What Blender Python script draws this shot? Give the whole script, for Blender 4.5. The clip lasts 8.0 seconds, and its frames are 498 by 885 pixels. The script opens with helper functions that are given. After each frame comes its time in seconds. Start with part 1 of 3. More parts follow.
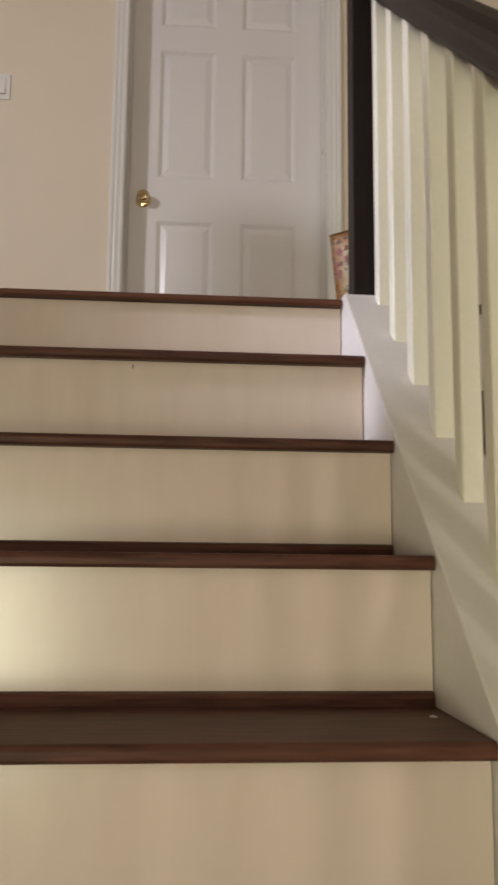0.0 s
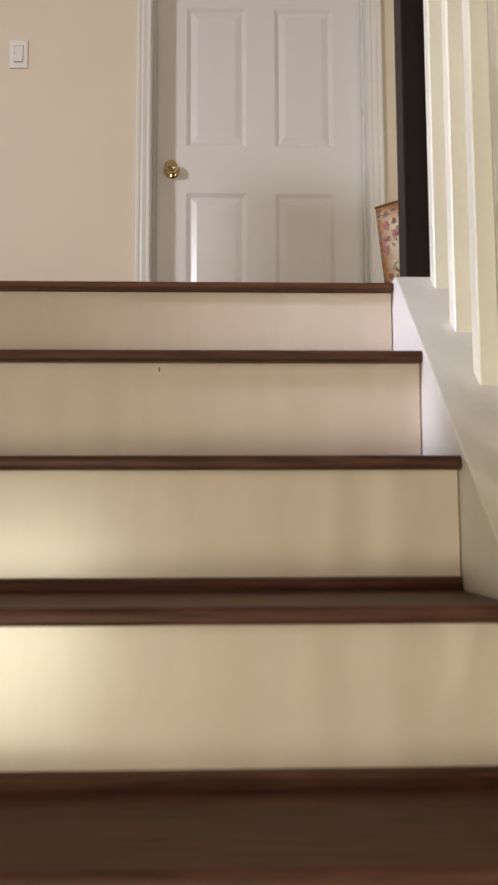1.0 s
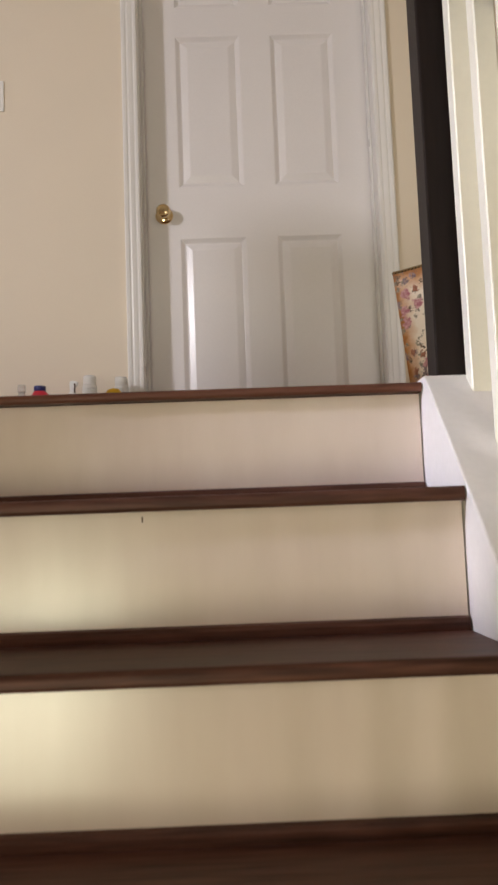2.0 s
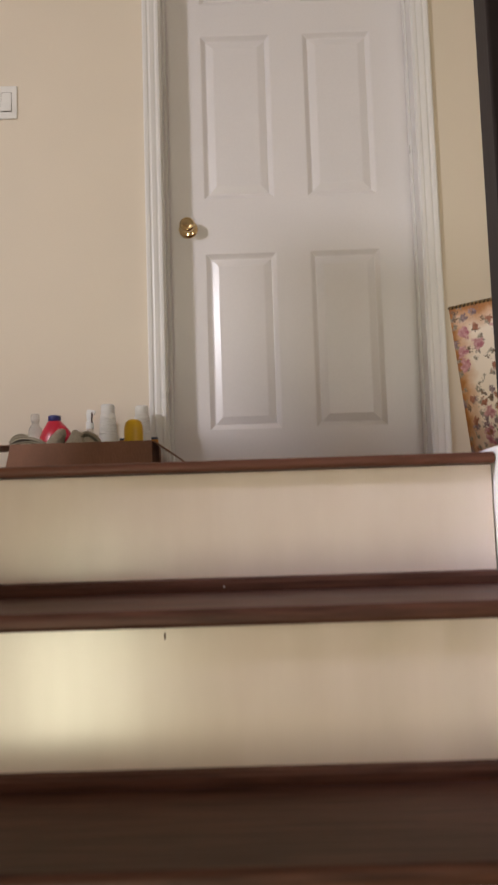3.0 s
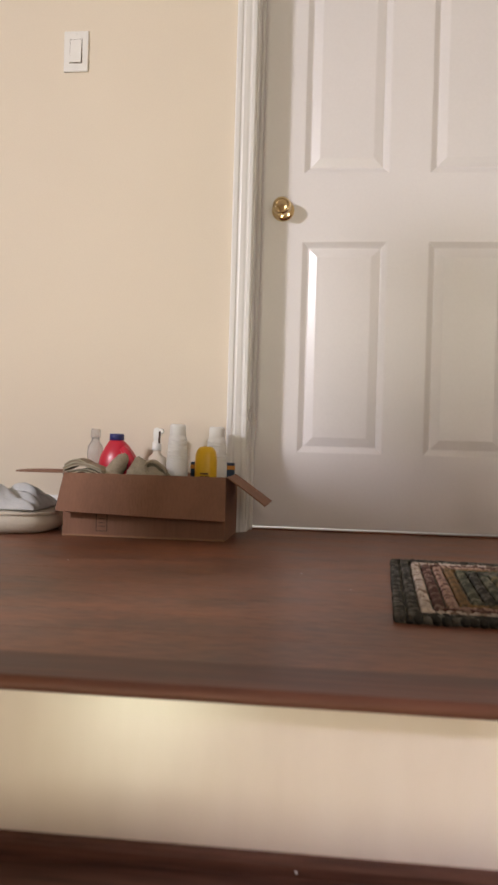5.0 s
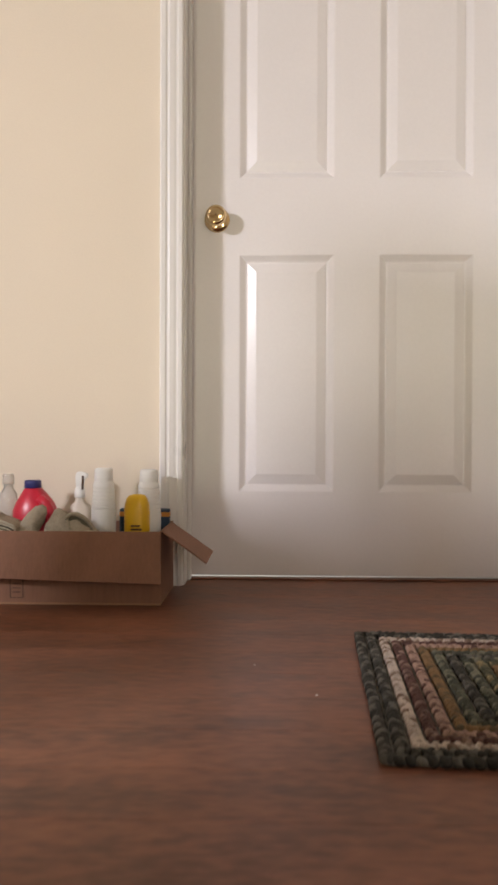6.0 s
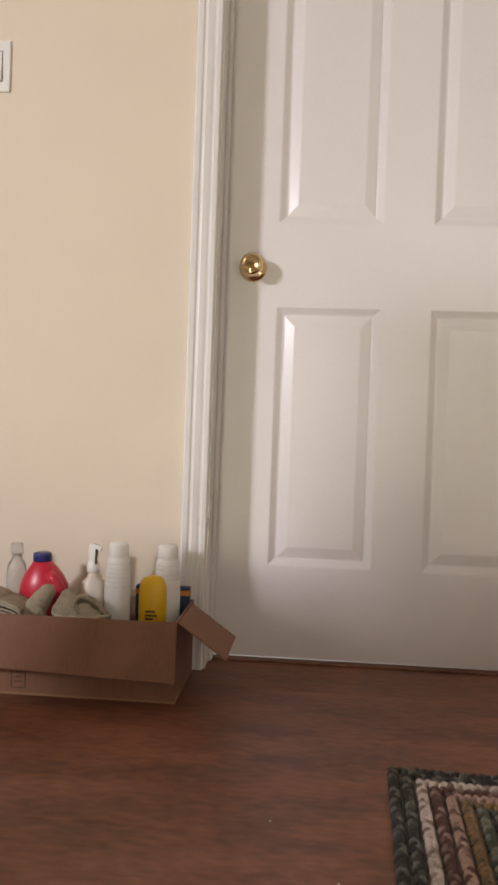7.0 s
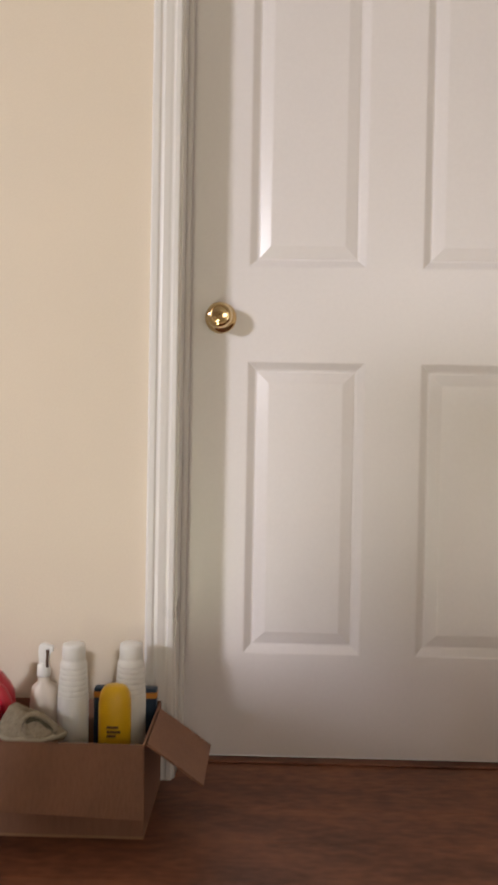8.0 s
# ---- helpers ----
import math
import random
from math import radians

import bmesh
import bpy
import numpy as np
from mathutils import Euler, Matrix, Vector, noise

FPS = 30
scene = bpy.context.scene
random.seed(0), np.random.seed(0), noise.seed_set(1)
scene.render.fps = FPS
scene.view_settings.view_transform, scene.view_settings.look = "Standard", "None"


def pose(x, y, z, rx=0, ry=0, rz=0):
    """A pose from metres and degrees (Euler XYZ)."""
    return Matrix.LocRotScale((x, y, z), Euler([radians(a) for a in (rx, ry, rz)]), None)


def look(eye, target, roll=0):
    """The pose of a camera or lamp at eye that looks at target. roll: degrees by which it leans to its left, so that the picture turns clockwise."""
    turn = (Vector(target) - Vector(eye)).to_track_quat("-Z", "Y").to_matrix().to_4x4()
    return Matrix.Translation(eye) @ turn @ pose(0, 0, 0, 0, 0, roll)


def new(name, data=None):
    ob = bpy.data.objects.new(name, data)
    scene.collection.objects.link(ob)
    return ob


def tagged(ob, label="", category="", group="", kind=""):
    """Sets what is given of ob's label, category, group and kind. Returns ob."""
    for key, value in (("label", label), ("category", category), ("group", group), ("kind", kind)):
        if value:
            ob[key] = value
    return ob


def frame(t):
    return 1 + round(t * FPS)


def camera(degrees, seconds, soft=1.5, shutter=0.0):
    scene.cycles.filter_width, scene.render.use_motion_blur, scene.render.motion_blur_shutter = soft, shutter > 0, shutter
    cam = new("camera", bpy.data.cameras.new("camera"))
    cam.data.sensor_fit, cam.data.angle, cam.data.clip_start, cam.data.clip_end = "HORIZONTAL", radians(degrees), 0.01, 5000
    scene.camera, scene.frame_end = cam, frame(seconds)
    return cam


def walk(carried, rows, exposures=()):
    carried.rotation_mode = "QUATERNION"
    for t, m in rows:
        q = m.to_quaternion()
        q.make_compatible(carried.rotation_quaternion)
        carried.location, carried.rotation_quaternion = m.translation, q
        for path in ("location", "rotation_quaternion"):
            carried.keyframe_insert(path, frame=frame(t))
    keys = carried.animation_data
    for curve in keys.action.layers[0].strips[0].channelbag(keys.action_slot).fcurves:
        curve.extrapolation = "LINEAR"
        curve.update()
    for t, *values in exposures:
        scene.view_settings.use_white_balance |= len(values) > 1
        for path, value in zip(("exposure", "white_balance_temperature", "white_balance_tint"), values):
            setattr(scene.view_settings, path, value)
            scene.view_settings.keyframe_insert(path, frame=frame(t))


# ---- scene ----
cam = camera(33.3, 8.0, soft=2.6, shutter=0.5)
PATH = [
    (0, (0.252, -3.4, -0.602), (0.404, -1.425, -0.319), 0.6),
    (0.5, (0.255, -3.361, -0.532), (0.3, -1.371, -0.33), 1.3),
    (1, (0.258, -3.223, -0.497), (0.319, -1.234, -0.297), -0.2),
    (1.2, (0.246, -3.157, -0.429), (0.308, -1.171, -0.207), 0.1),
    (2.3, (0.289, -2.936, -0.191), (0.317, -0.946, 0.004), -2.6),
    (2.5, (0.278, -2.91, -0.155), (0.267, -0.919, 0.034), -1.1),
    (3, (0.26, -2.775, -0.094), (0.243, -0.784, 0.102), -1.8),
    (3.5, (0.253, -2.693, 0.019), (0.291, -0.7, 0.18), -2.7),
    (4, (0.265, -2.555, 0.05), (0.293, -0.559, 0.181), -0.6),
    (4.5, (0.269, -2.462, 0.198), (0.084, -0.47, 0.233), 0.5),
    (4.7, (0.264, -2.443, 0.216), (0.034, -0.456, 0.226), 1.7),
    (5.8, (0.187, -2.2, 0.368), (0.078, -0.203, 0.351), 0.4),
    (6, (0.2, -2.141, 0.377), (0.139, -0.142, 0.352), 0.2),
    (6.5, (0.212, -2.035, 0.513), (0.121, -0.037, 0.474), -0.4),
    (7, (0.218, -1.954, 0.553), (0.052, 0.039, 0.511), 2.0),
    (7.5, (0.17, -1.809, 0.618), (0.048, 0.187, 0.582), 1.8),
    (8, (0.151, -1.729, 0.701), (0.108, 0.27, 0.658), 1.0),
]
walk(cam, [(t, look(eye, target, roll)) for t, eye, target, roll in PATH], [(0.0, -1.02), (0.5, -0.80), (1.0, -0.74), (2.5, -0.76), (4.0, -0.68), (4.7, -0.40), (6.0, -0.24), (7.0, -0.40), (8.0, -0.44)])
HIGH_W, UPPER_W, SOUTH_W, EAST_W, WEST_W = 34, 31, 38, 24, 11
STEP_R, STEP_G = 0.198, 0.2205      # usual rise and going of a step
TOPS = [0.004, -0.190, -0.394, -0.591, -0.799] + [-0.799 - 0.197 * (i + 1) for i in range(6)]    # the steps are uneven
FRONTS = [-1.565, -1.796, -2.018, -2.240, -2.460] + [-2.460 - 0.2205 * (i + 1) for i in range(6)]
EDGE_Y = -1.565                     # front of the landing's nosing
STEPS = 10
FLOOR_LOW = TOPS[STEPS]
END_X, LEFT_X = 0.606, -0.95        # right and left ends of the treads
WALL_Y = -0.10                      # face of the wall with the door
CEIL = 2.44
ROOM = (-3.0, 2.4, -6.0)            # west, east, south

# ---------------------------------------------------------------- light
world = bpy.data.worlds.new("world")
scene.world = world
world.use_nodes = True
wn = world.node_tree
sky = wn.nodes.new("ShaderNodeTexSky")
sky.sky_type, sky.sun_disc = "NISHITA", False
sky.sun_elevation, sky.sun_rotation = radians(40), radians(200)
wn.links.new(sky.outputs[0], wn.nodes["Background"].inputs[0])
wn.nodes["Background"].inputs[1].default_value = 0.10


def window_lamp(name, place, target, width, height, watts, colour, spread=180):
    data = bpy.data.lights.new(name, "AREA")
    data.shape, data.size, data.size_y = "RECTANGLE", width, height
    data.energy, data.color, data.spread = watts, colour, radians(spread)
    ob = new(name, data)
    ob.matrix_world = look(place, target)
    return ob


window_lamp("lamp_high_window", (-2.93, -3.60, 1.80), (0.25, -0.1, 0.45), 0.40, 0.30, HIGH_W, (0.97, 0.935, 1.0), 90)
window_lamp("lamp_upper_window", (1.55, -5.95, 1.45), (0.3, 0.0, 0.6), 1.5, 1.2, UPPER_W, (1.0, 0.925, 0.82))
window_lamp("lamp_glass_door", (-1.15, -5.95, -1.05), (-0.35, -1.7, -0.62), 1.1, 1.1, SOUTH_W, (1.0, 0.965, 0.70), 90)
window_lamp("lamp_east_window", (2.3, -5.0, -0.2), (0.4, -2.1, -0.5), 0.26, 0.9, EAST_W, (1.0, 0.90, 0.84))
# added narrow cool lamp, no known window: brightens the string and first riser's right end
window_lamp("lamp_string_boost", (-2.93, -2.30, 1.00), (0.62, -1.60, -0.12), 0.25, 0.30, WEST_W, (0.82, 0.82, 1.0), 40)
window_lamp("lamp_back_room", (0.02, 0.62, 0.40), (0.05, 0.12, 0.0), 0.14, 0.14, 3.5, (1.0, 0.97, 0.92))


# ---------------------------------------------------------------- materials
def material(name, colour, rough=0.5, metal=0.0, var=0.08, scale=6.0, fine=60.0, bump=0.05, stretch=(1, 1, 1), second=None,
             coat=0.0, spec=0.5, rnd=0.0, transmission=0.0, weights=(0.9, 0.55), even=False):
    """Noise at two scales on the colour, fine relief, and a change from object to object."""
    m = bpy.data.materials.new(name)
    m.use_nodes = True
    n, l = m.node_tree.nodes, m.node_tree.links
    bsdf = n["Principled BSDF"]
    tc = n.new("ShaderNodeTexCoord")
    mp = n.new("ShaderNodeMapping")
    mp.inputs["Scale"].default_value = stretch
    geo = n.new("ShaderNodeNewGeometry")
    l.new(geo.outputs["Position"], mp.inputs["Vector"])
    big = n.new("ShaderNodeTexNoise")
    big.inputs["Scale"].default_value, big.inputs["Detail"].default_value = scale, 4
    small = n.new("ShaderNodeTexNoise")
    small.inputs["Scale"].default_value, small.inputs["Detail"].default_value = fine, 6
    l.new(mp.outputs[0], big.inputs["Vector"])
    l.new(mp.outputs[0], small.inputs["Vector"])
    ramp = n.new("ShaderNodeMix")
    ramp.data_type = "RGBA"
    dark = second or tuple(c * (1 - var) for c in colour)
    ramp.inputs[6].default_value, ramp.inputs[7].default_value = (*dark, 1), (*colour, 1)
    add = n.new("ShaderNodeMath")
    add.operation = "MULTIPLY_ADD"
    l.new(big.outputs["Fac"], add.inputs[0])
    add.inputs[1].default_value = weights[0]
    half = n.new("ShaderNodeMath")
    half.operation = "MULTIPLY"
    half.inputs[1].default_value = weights[1]
    l.new(small.outputs["Fac"], half.inputs[0])
    l.new(half.outputs[0], add.inputs[2])
    sharp = n.new("ShaderNodeMapRange")
    sharp.interpolation_type = "SMOOTHSTEP"
    sharp.inputs[1].default_value, sharp.inputs[2].default_value = 0.25 * sum(weights), 0.75 * sum(weights)
    l.new(add.outputs[0], sharp.inputs[0])
    l.new(sharp.outputs[0], ramp.inputs[0])
    out = ramp.outputs[2]
    if rnd:
        info = n.new("ShaderNodeObjectInfo")
        hsv = n.new("ShaderNodeHueSaturation")
        mr = n.new("ShaderNodeMapRange")
        mr.inputs[3].default_value, mr.inputs[4].default_value = 1 - rnd, 1 + rnd
        l.new(info.outputs["Random"], mr.inputs[0])
        l.new(mr.outputs[0], hsv.inputs["Value"])
        l.new(out, hsv.inputs["Color"])
        out = hsv.outputs[0]
    l.new(out, bsdf.inputs["Base Color"])
    rr = n.new("ShaderNodeMapRange")
    rr.inputs[3].default_value, rr.inputs[4].default_value = max(rough - 0.08, 0.03), min(rough + 0.10, 1)
    l.new(big.outputs["Fac"], rr.inputs[0])
    if even:
        bsdf.inputs["Roughness"].default_value = rough
    else:
        l.new(rr.outputs[0], bsdf.inputs["Roughness"])
    bsdf.inputs["Metallic"].default_value = metal
    bsdf.inputs["Coat Weight"].default_value = coat
    bsdf.inputs["Coat Roughness"].default_value = 0.15
    bsdf.inputs["Specular IOR Level"].default_value = spec
    bsdf.inputs["Transmission Weight"].default_value = transmission
    if bump:
        bm_ = n.new("ShaderNodeBump")
        bm_.inputs["Strength"].default_value, bm_.inputs["Distance"].default_value = bump, 0.004
        l.new(small.outputs["Fac"], bm_.inputs["Height"])
        l.new(bm_.outputs[0], bsdf.inputs["Normal"])
    return m


WALL = material("beige_wall_paint", (0.78, 0.685, 0.555), 0.75, var=0.06, scale=2.0, fine=220, bump=0.12)
CEILING = material("ceiling_paint", (0.80, 0.78, 0.73), 0.9, var=0.05, fine=150, bump=0.2)
WHITE = material("white_door_paint", (0.80, 0.765, 0.765), 0.28, var=0.05, scale=3, fine=120, bump=0.04, even=True)
TRIM = material("white_trim_gloss", (0.82, 0.80, 0.78), 0.30, var=0.03, scale=4, fine=90, bump=0.0)
RISER = material("cream_riser_paint", (0.76, 0.645, 0.56), 0.24, var=0.05, scale=1.6, fine=14, bump=0.0, stretch=(1.6, 1, 0.35), second=(0.67, 0.55, 0.47), even=True)
CURB = material("white_stair_paint", (0.80, 0.76, 0.72), 0.42, var=0.08, scale=5, fine=80, bump=0.05)
BALUSTER = material("ivory_baluster_paint", (0.85, 0.815, 0.68), 0.45, var=0.07, scale=6, fine=90, bump=0.04)
TREAD = material("dark_stained_oak", (0.15, 0.063, 0.043), 0.44, var=0.5, scale=5, fine=50, bump=0.10, weights=(0.55, 0.9), stretch=(0.16, 2.4, 2.4), second=(0.036, 0.016, 0.011), rnd=0.08, spec=0.16)
PLANK = material("red_brown_laminate", (0.30, 0.121, 0.069), 0.36, var=0.5, scale=8, fine=55, bump=0.06, stretch=(0.55, 1.4, 1.4), weights=(0.85, 0.65), second=(0.092, 0.036, 0.022), rnd=0.05, spec=0.22)
POST = material("espresso_newel_wood", (0.021, 0.014, 0.012), 0.48, var=0.5, scale=4, fine=50, bump=0.08, stretch=(2.5, 2.5, 0.2), spec=0.15)
NOSE = material("dark_laminate_nosing", (0.17, 0.068, 0.042), 0.40, var=0.5, scale=5, fine=40, bump=0.08, stretch=(0.2, 2.2, 2.2), second=(0.075, 0.029, 0.019), spec=0.2)
RAIL = material("espresso_rail_wood", (0.030, 0.019, 0.014), 0.42, var=0.4, scale=5, fine=60, bump=0.06, spec=0.2)
BRASS = material("polished_brass", (0.80, 0.62, 0.36), 0.08, metal=1.0, var=0.1, scale=20, fine=200, bump=0.01)
SWITCH = material("white_switch_plastic", (0.82, 0.80, 0.76), 0.35, var=0.03, fine=100, bump=0.0)
CARD = material("brown_cardboard", (0.275, 0.138, 0.086), 0.85, var=0.22, scale=9, fine=90, bump=0.30, stretch=(2.2, 2.2, 0.18))
CARD_IN = material("cardboard_inside", (0.36, 0.20, 0.11), 0.9, var=0.15, scale=9, fine=120, bump=0.10)
INK = material("dark_print_ink", (0.10, 0.055, 0.035), 0.8, var=0.2, bump=0.0)
RED = material("red_jug_plastic", (0.55, 0.018, 0.045), 0.30, var=0.15, scale=10, fine=90, bump=0.02)
BLUE = material("blue_cap_plastic", (0.025, 0.03, 0.16), 0.38, var=0.15, bump=0.02)
PLASTIC = material("white_bottle_plastic", (0.86, 0.86, 0.84), 0.36, var=0.06, scale=12, fine=120, bump=0.03)
CREAM = material("cream_translucent_plastic", (0.74, 0.66, 0.56), 0.4, var=0.08, scale=14, bump=0.02)
YELLOW = material("yellow_bottle_plastic", (0.78, 0.47, 0.012), 0.32, var=0.12, scale=12, fine=90, bump=0.02)
ORANGE = material("orange_print", (0.72, 0.30, 0.05), 0.55, var=0.2, scale=20, bump=0.02)
TEAL = material("dark_blue_carton", (0.030, 0.065, 0.12), 0.5, var=0.3, scale=16, bump=0.03)
CLEAR = material("clear_bottle_plastic", (0.86, 0.85, 0.84), 0.12, var=0.03, bump=0.01, transmission=0.75)
CLOTH = material("olive_grey_knit", (0.42, 0.355, 0.26), 0.95, var=0.35, scale=40, fine=190, bump=1.0)
CLOTH_DARK = material("dark_olive_weave", (0.13, 0.115, 0.075), 0.95, var=0.3, scale=30, fine=260, bump=0.5)
HEM = material("pale_olive_hem", (0.50, 0.45, 0.34), 0.95, var=0.2, scale=40, fine=260, bump=0.4)
SHEET = material("pale_grey_blanket", (0.60, 0.61, 0.62), 0.9, var=0.18, scale=14, fine=200, bump=0.35)
CUSHION = material("cream_cushion_fabric", (0.70, 0.64, 0.54), 0.92, var=0.12, scale=12, fine=200, bump=0.3)
ROPE = material("bronze_rope_rim", (0.10, 0.065, 0.035), 0.45, metal=0.4, var=0.4, scale=80, bump=0.1)
RUGS = {k: material("braid_" + k, c, 0.95, var=0.45, scale=45, fine=300, bump=0.6) for k, c in {
    "charcoal": (0.046, 0.043, 0.037), "green": (0.092, 0.098, 0.072), "cream": (0.72, 0.61, 0.53), "maroon": (0.13, 0.060, 0.050),
    "rose": (0.52, 0.34, 0.27), "ochre": (0.30, 0.18, 0.085), "moss": (0.085, 0.088, 0.055)}.items()}


def flecked(m, light, share):
    """Every strand of a braid takes its own tone; some are pale."""
    n, l = m.node_tree.nodes, m.node_tree.links
    bsdf = n["Principled BSDF"]
    old = bsdf.inputs["Base Color"].links[0].from_socket
    geo = n.new("ShaderNodeNewGeometry")
    step = n.new("ShaderNodeMapRange")
    step.inputs[1].default_value, step.inputs[2].default_value = 1 - share - 0.18, 1 - share + 0.16
    l.new(geo.outputs["Random Per Island"], step.inputs[0])
    k = n.new("ShaderNodeMix")
    k.data_type = "RGBA"
    l.new(step.outputs[0], k.inputs[0])
    l.new(old, k.inputs[6])
    k.inputs[7].default_value = (*light, 1)
    l.new(k.outputs[2], bsdf.inputs["Base Color"])


for k_, (c_, s_) in {"charcoal": ((0.15, 0.14, 0.12), 0.30), "green": ((0.22, 0.21, 0.15), 0.30), "cream": ((0.22, 0.15, 0.11), 0.25), "maroon": ((0.30, 0.20, 0.16), 0.15),
                     "rose": ((0.12, 0.06, 0.05), 0.25), "ochre": ((0.12, 0.09, 0.05), 0.25), "moss": ((0.30, 0.24, 0.13), 0.2)}.items():
    flecked(RUGS[k_], c_, s_)


def floral():
    """Cream paper with antiqued orange edges and scattered roses, in the box's own coordinates."""
    m = bpy.data.materials.new("floral_paper")
    m.use_nodes = True
    n, l = m.node_tree.nodes, m.node_tree.links
    bsdf = n["Principled BSDF"]
    bsdf.inputs["Roughness"].default_value = 0.42
    uv = n.new("ShaderNodeUVMap")
    uv.uv_map = "UVMap"
    sep = n.new("ShaderNodeSeparateXYZ")
    l.new(uv.outputs[0], sep.inputs[0])

    def mathn(op, a, b=None, c=None):
        k = n.new("ShaderNodeMath")
        k.operation = op
        for i, v in enumerate((a, b, c)):
            if v is None:
                continue
            if isinstance(v, (int, float)):
                k.inputs[i].default_value = v
            else:
                l.new(v, k.inputs[i])
        return k.outputs[0]

    def mix(f, a, b):
        k = n.new("ShaderNodeMix")
        k.data_type = "RGBA"
        l.new(f, k.inputs[0])
        for i, v in ((6, a), (7, b)):
            if isinstance(v, tuple):
                k.inputs[i].default_value = (*v, 1)
            else:
                l.new(v, k.inputs[i])
        return k.outputs[2]

    def ranged(v, a, b):
        k = n.new("ShaderNodeMapRange")
        k.inputs[1].default_value, k.inputs[2].default_value = a, b
        l.new(v, k.inputs[0])
        return k.outputs[0]

    wob = n.new("ShaderNodeTexNoise")
    wob.inputs["Scale"].default_value, wob.inputs["Detail"].default_value = 28, 5
    l.new(uv.outputs[0], wob.inputs["Vector"])
    w = mathn("MULTIPLY_ADD", wob.outputs["Fac"], 0.05, -0.025)
    # the second coordinate runs up the side in metres, the first across it from 0 to its width
    ex = mathn("MINIMUM", sep.outputs[0], mathn("SUBTRACT", 0.185, sep.outputs[0]))
    ez = mathn("MINIMUM", sep.outputs[1], mathn("SUBTRACT", 0.30, sep.outputs[1]))
    edge = mathn("ADD", mathn("MINIMUM", ex, ez), w)
    base = mix(ranged(edge, 0.004, 0.042), (0.54, 0.23, 0.06), (0.90, 0.79, 0.70))
    base = mix(ranged(edge, -0.014, 0.014), (0.20, 0.06, 0.016), base)

    def blooms(scale, lo, hi, ca, cb, base, seed, petals, share):
        mp = n.new("ShaderNodeMapping")
        mp.inputs["Location"].default_value = (seed, seed * 1.7, 0)
        l.new(uv.outputs[0], mp.inputs["Vector"])
        ws = n.new("ShaderNodeTexNoise")
        ws.inputs["Scale"].default_value = petals
        l.new(mp.outputs[0], ws.inputs["Vector"])
        vm = n.new("ShaderNodeVectorMath")
        vm.operation = "MULTIPLY_ADD"
        l.new(ws.outputs["Color"], vm.inputs[0])
        vm.inputs[1].default_value = (0.027, 0.027, 0)
        l.new(mp.outputs[0], vm.inputs[2])
        v = n.new("ShaderNodeTexVoronoi")
        v.voronoi_dimensions = "2D"
        v.inputs["Scale"].default_value = scale
        l.new(vm.outputs[0], v.inputs["Vector"])
        inner = ranged(ws.outputs["Fac"], 0.35, 0.65)
        pick = n.new("ShaderNodeSeparateColor")
        l.new(v.outputs["Color"], pick.inputs[0])
        chosen = mathn("LESS_THAN", pick.outputs[0], share)
        return mix(mathn("MULTIPLY", chosen, ranged(v.outputs["Distance"], hi, lo)), base, mix(inner, ca, cb))

    base = blooms(60, 0.22, 0.38, (0.20, 0.17, 0.14), (0.40, 0.34, 0.27), base, 3.1, 150, 0.26)
    base = blooms(46, 0.26, 0.42, (0.14, 0.085, 0.10), (0.38, 0.28, 0.30), base, 7.4, 170, 0.26)
    base = blooms(56, 0.22, 0.38, (0.09, 0.06, 0.045), (0.24, 0.15, 0.10), base, 5.3, 150, 0.22)
    base = blooms(27, 0.26, 0.36, (0.40, 0.12, 0.17), (0.66, 0.38, 0.39), base, 1.9, 120, 0.30)
    base = blooms(36, 0.20, 0.32, (0.22, 0.08, 0.05), (0.46, 0.19, 0.12), base, 11.3, 120, 0.16)
    l.new(base, bsdf.inputs["Base Color"])
    return m


FLORAL = floral()


# ---------------------------------------------------------------- mesh helpers
def mesh_ob(name, bm, mat, smooth=False):
    bmesh.ops.recalc_face_normals(bm, faces=bm.faces)
    me = bpy.data.meshes.new(name)
    bm.to_mesh(me)
    bm.free()
    for k in (mat if isinstance(mat, (list, tuple)) else [mat]):
        me.materials.append(k)
    if smooth:
        for p in me.polygons:
            p.use_smooth = True
    return new(name, me)


def part(name, bm, mat, parent, label="", smooth=False):
    ob = mesh_ob(name, bm, mat, smooth)
    ob.parent = parent
    return tagged(ob, label)


def thing(name, place, label, category, group="", kind="", turn=0):
    ob = new(name)
    ob.empty_display_size = 0.05
    ob.matrix_world = pose(*place, 0, 0, turn)
    return tagged(ob, label, category, group, kind)


def block(bm, x0, y0, z0, x1, y1, z1, bevel=0.0, seg=1):
    r = bmesh.ops.create_cube(bm, size=1.0)
    vs = r["verts"]
    bmesh.ops.transform(bm, matrix=Matrix.Translation(((x0 + x1) / 2, (y0 + y1) / 2, (z0 + z1) / 2)) @ Matrix.Diagonal((x1 - x0, y1 - y0, z1 - z0, 1)), verts=vs)
    if bevel:
        es = {e for v in vs for e in v.link_edges}
        bmesh.ops.bevel(bm, geom=list(es), offset=bevel, segments=seg, affect="EDGES", profile=0.5)
    return bm


def boxed(x0, y0, z0, x1, y1, z1, bevel=0.0, seg=1):
    return block(bmesh.new(), x0, y0, z0, x1, y1, z1, bevel, seg)


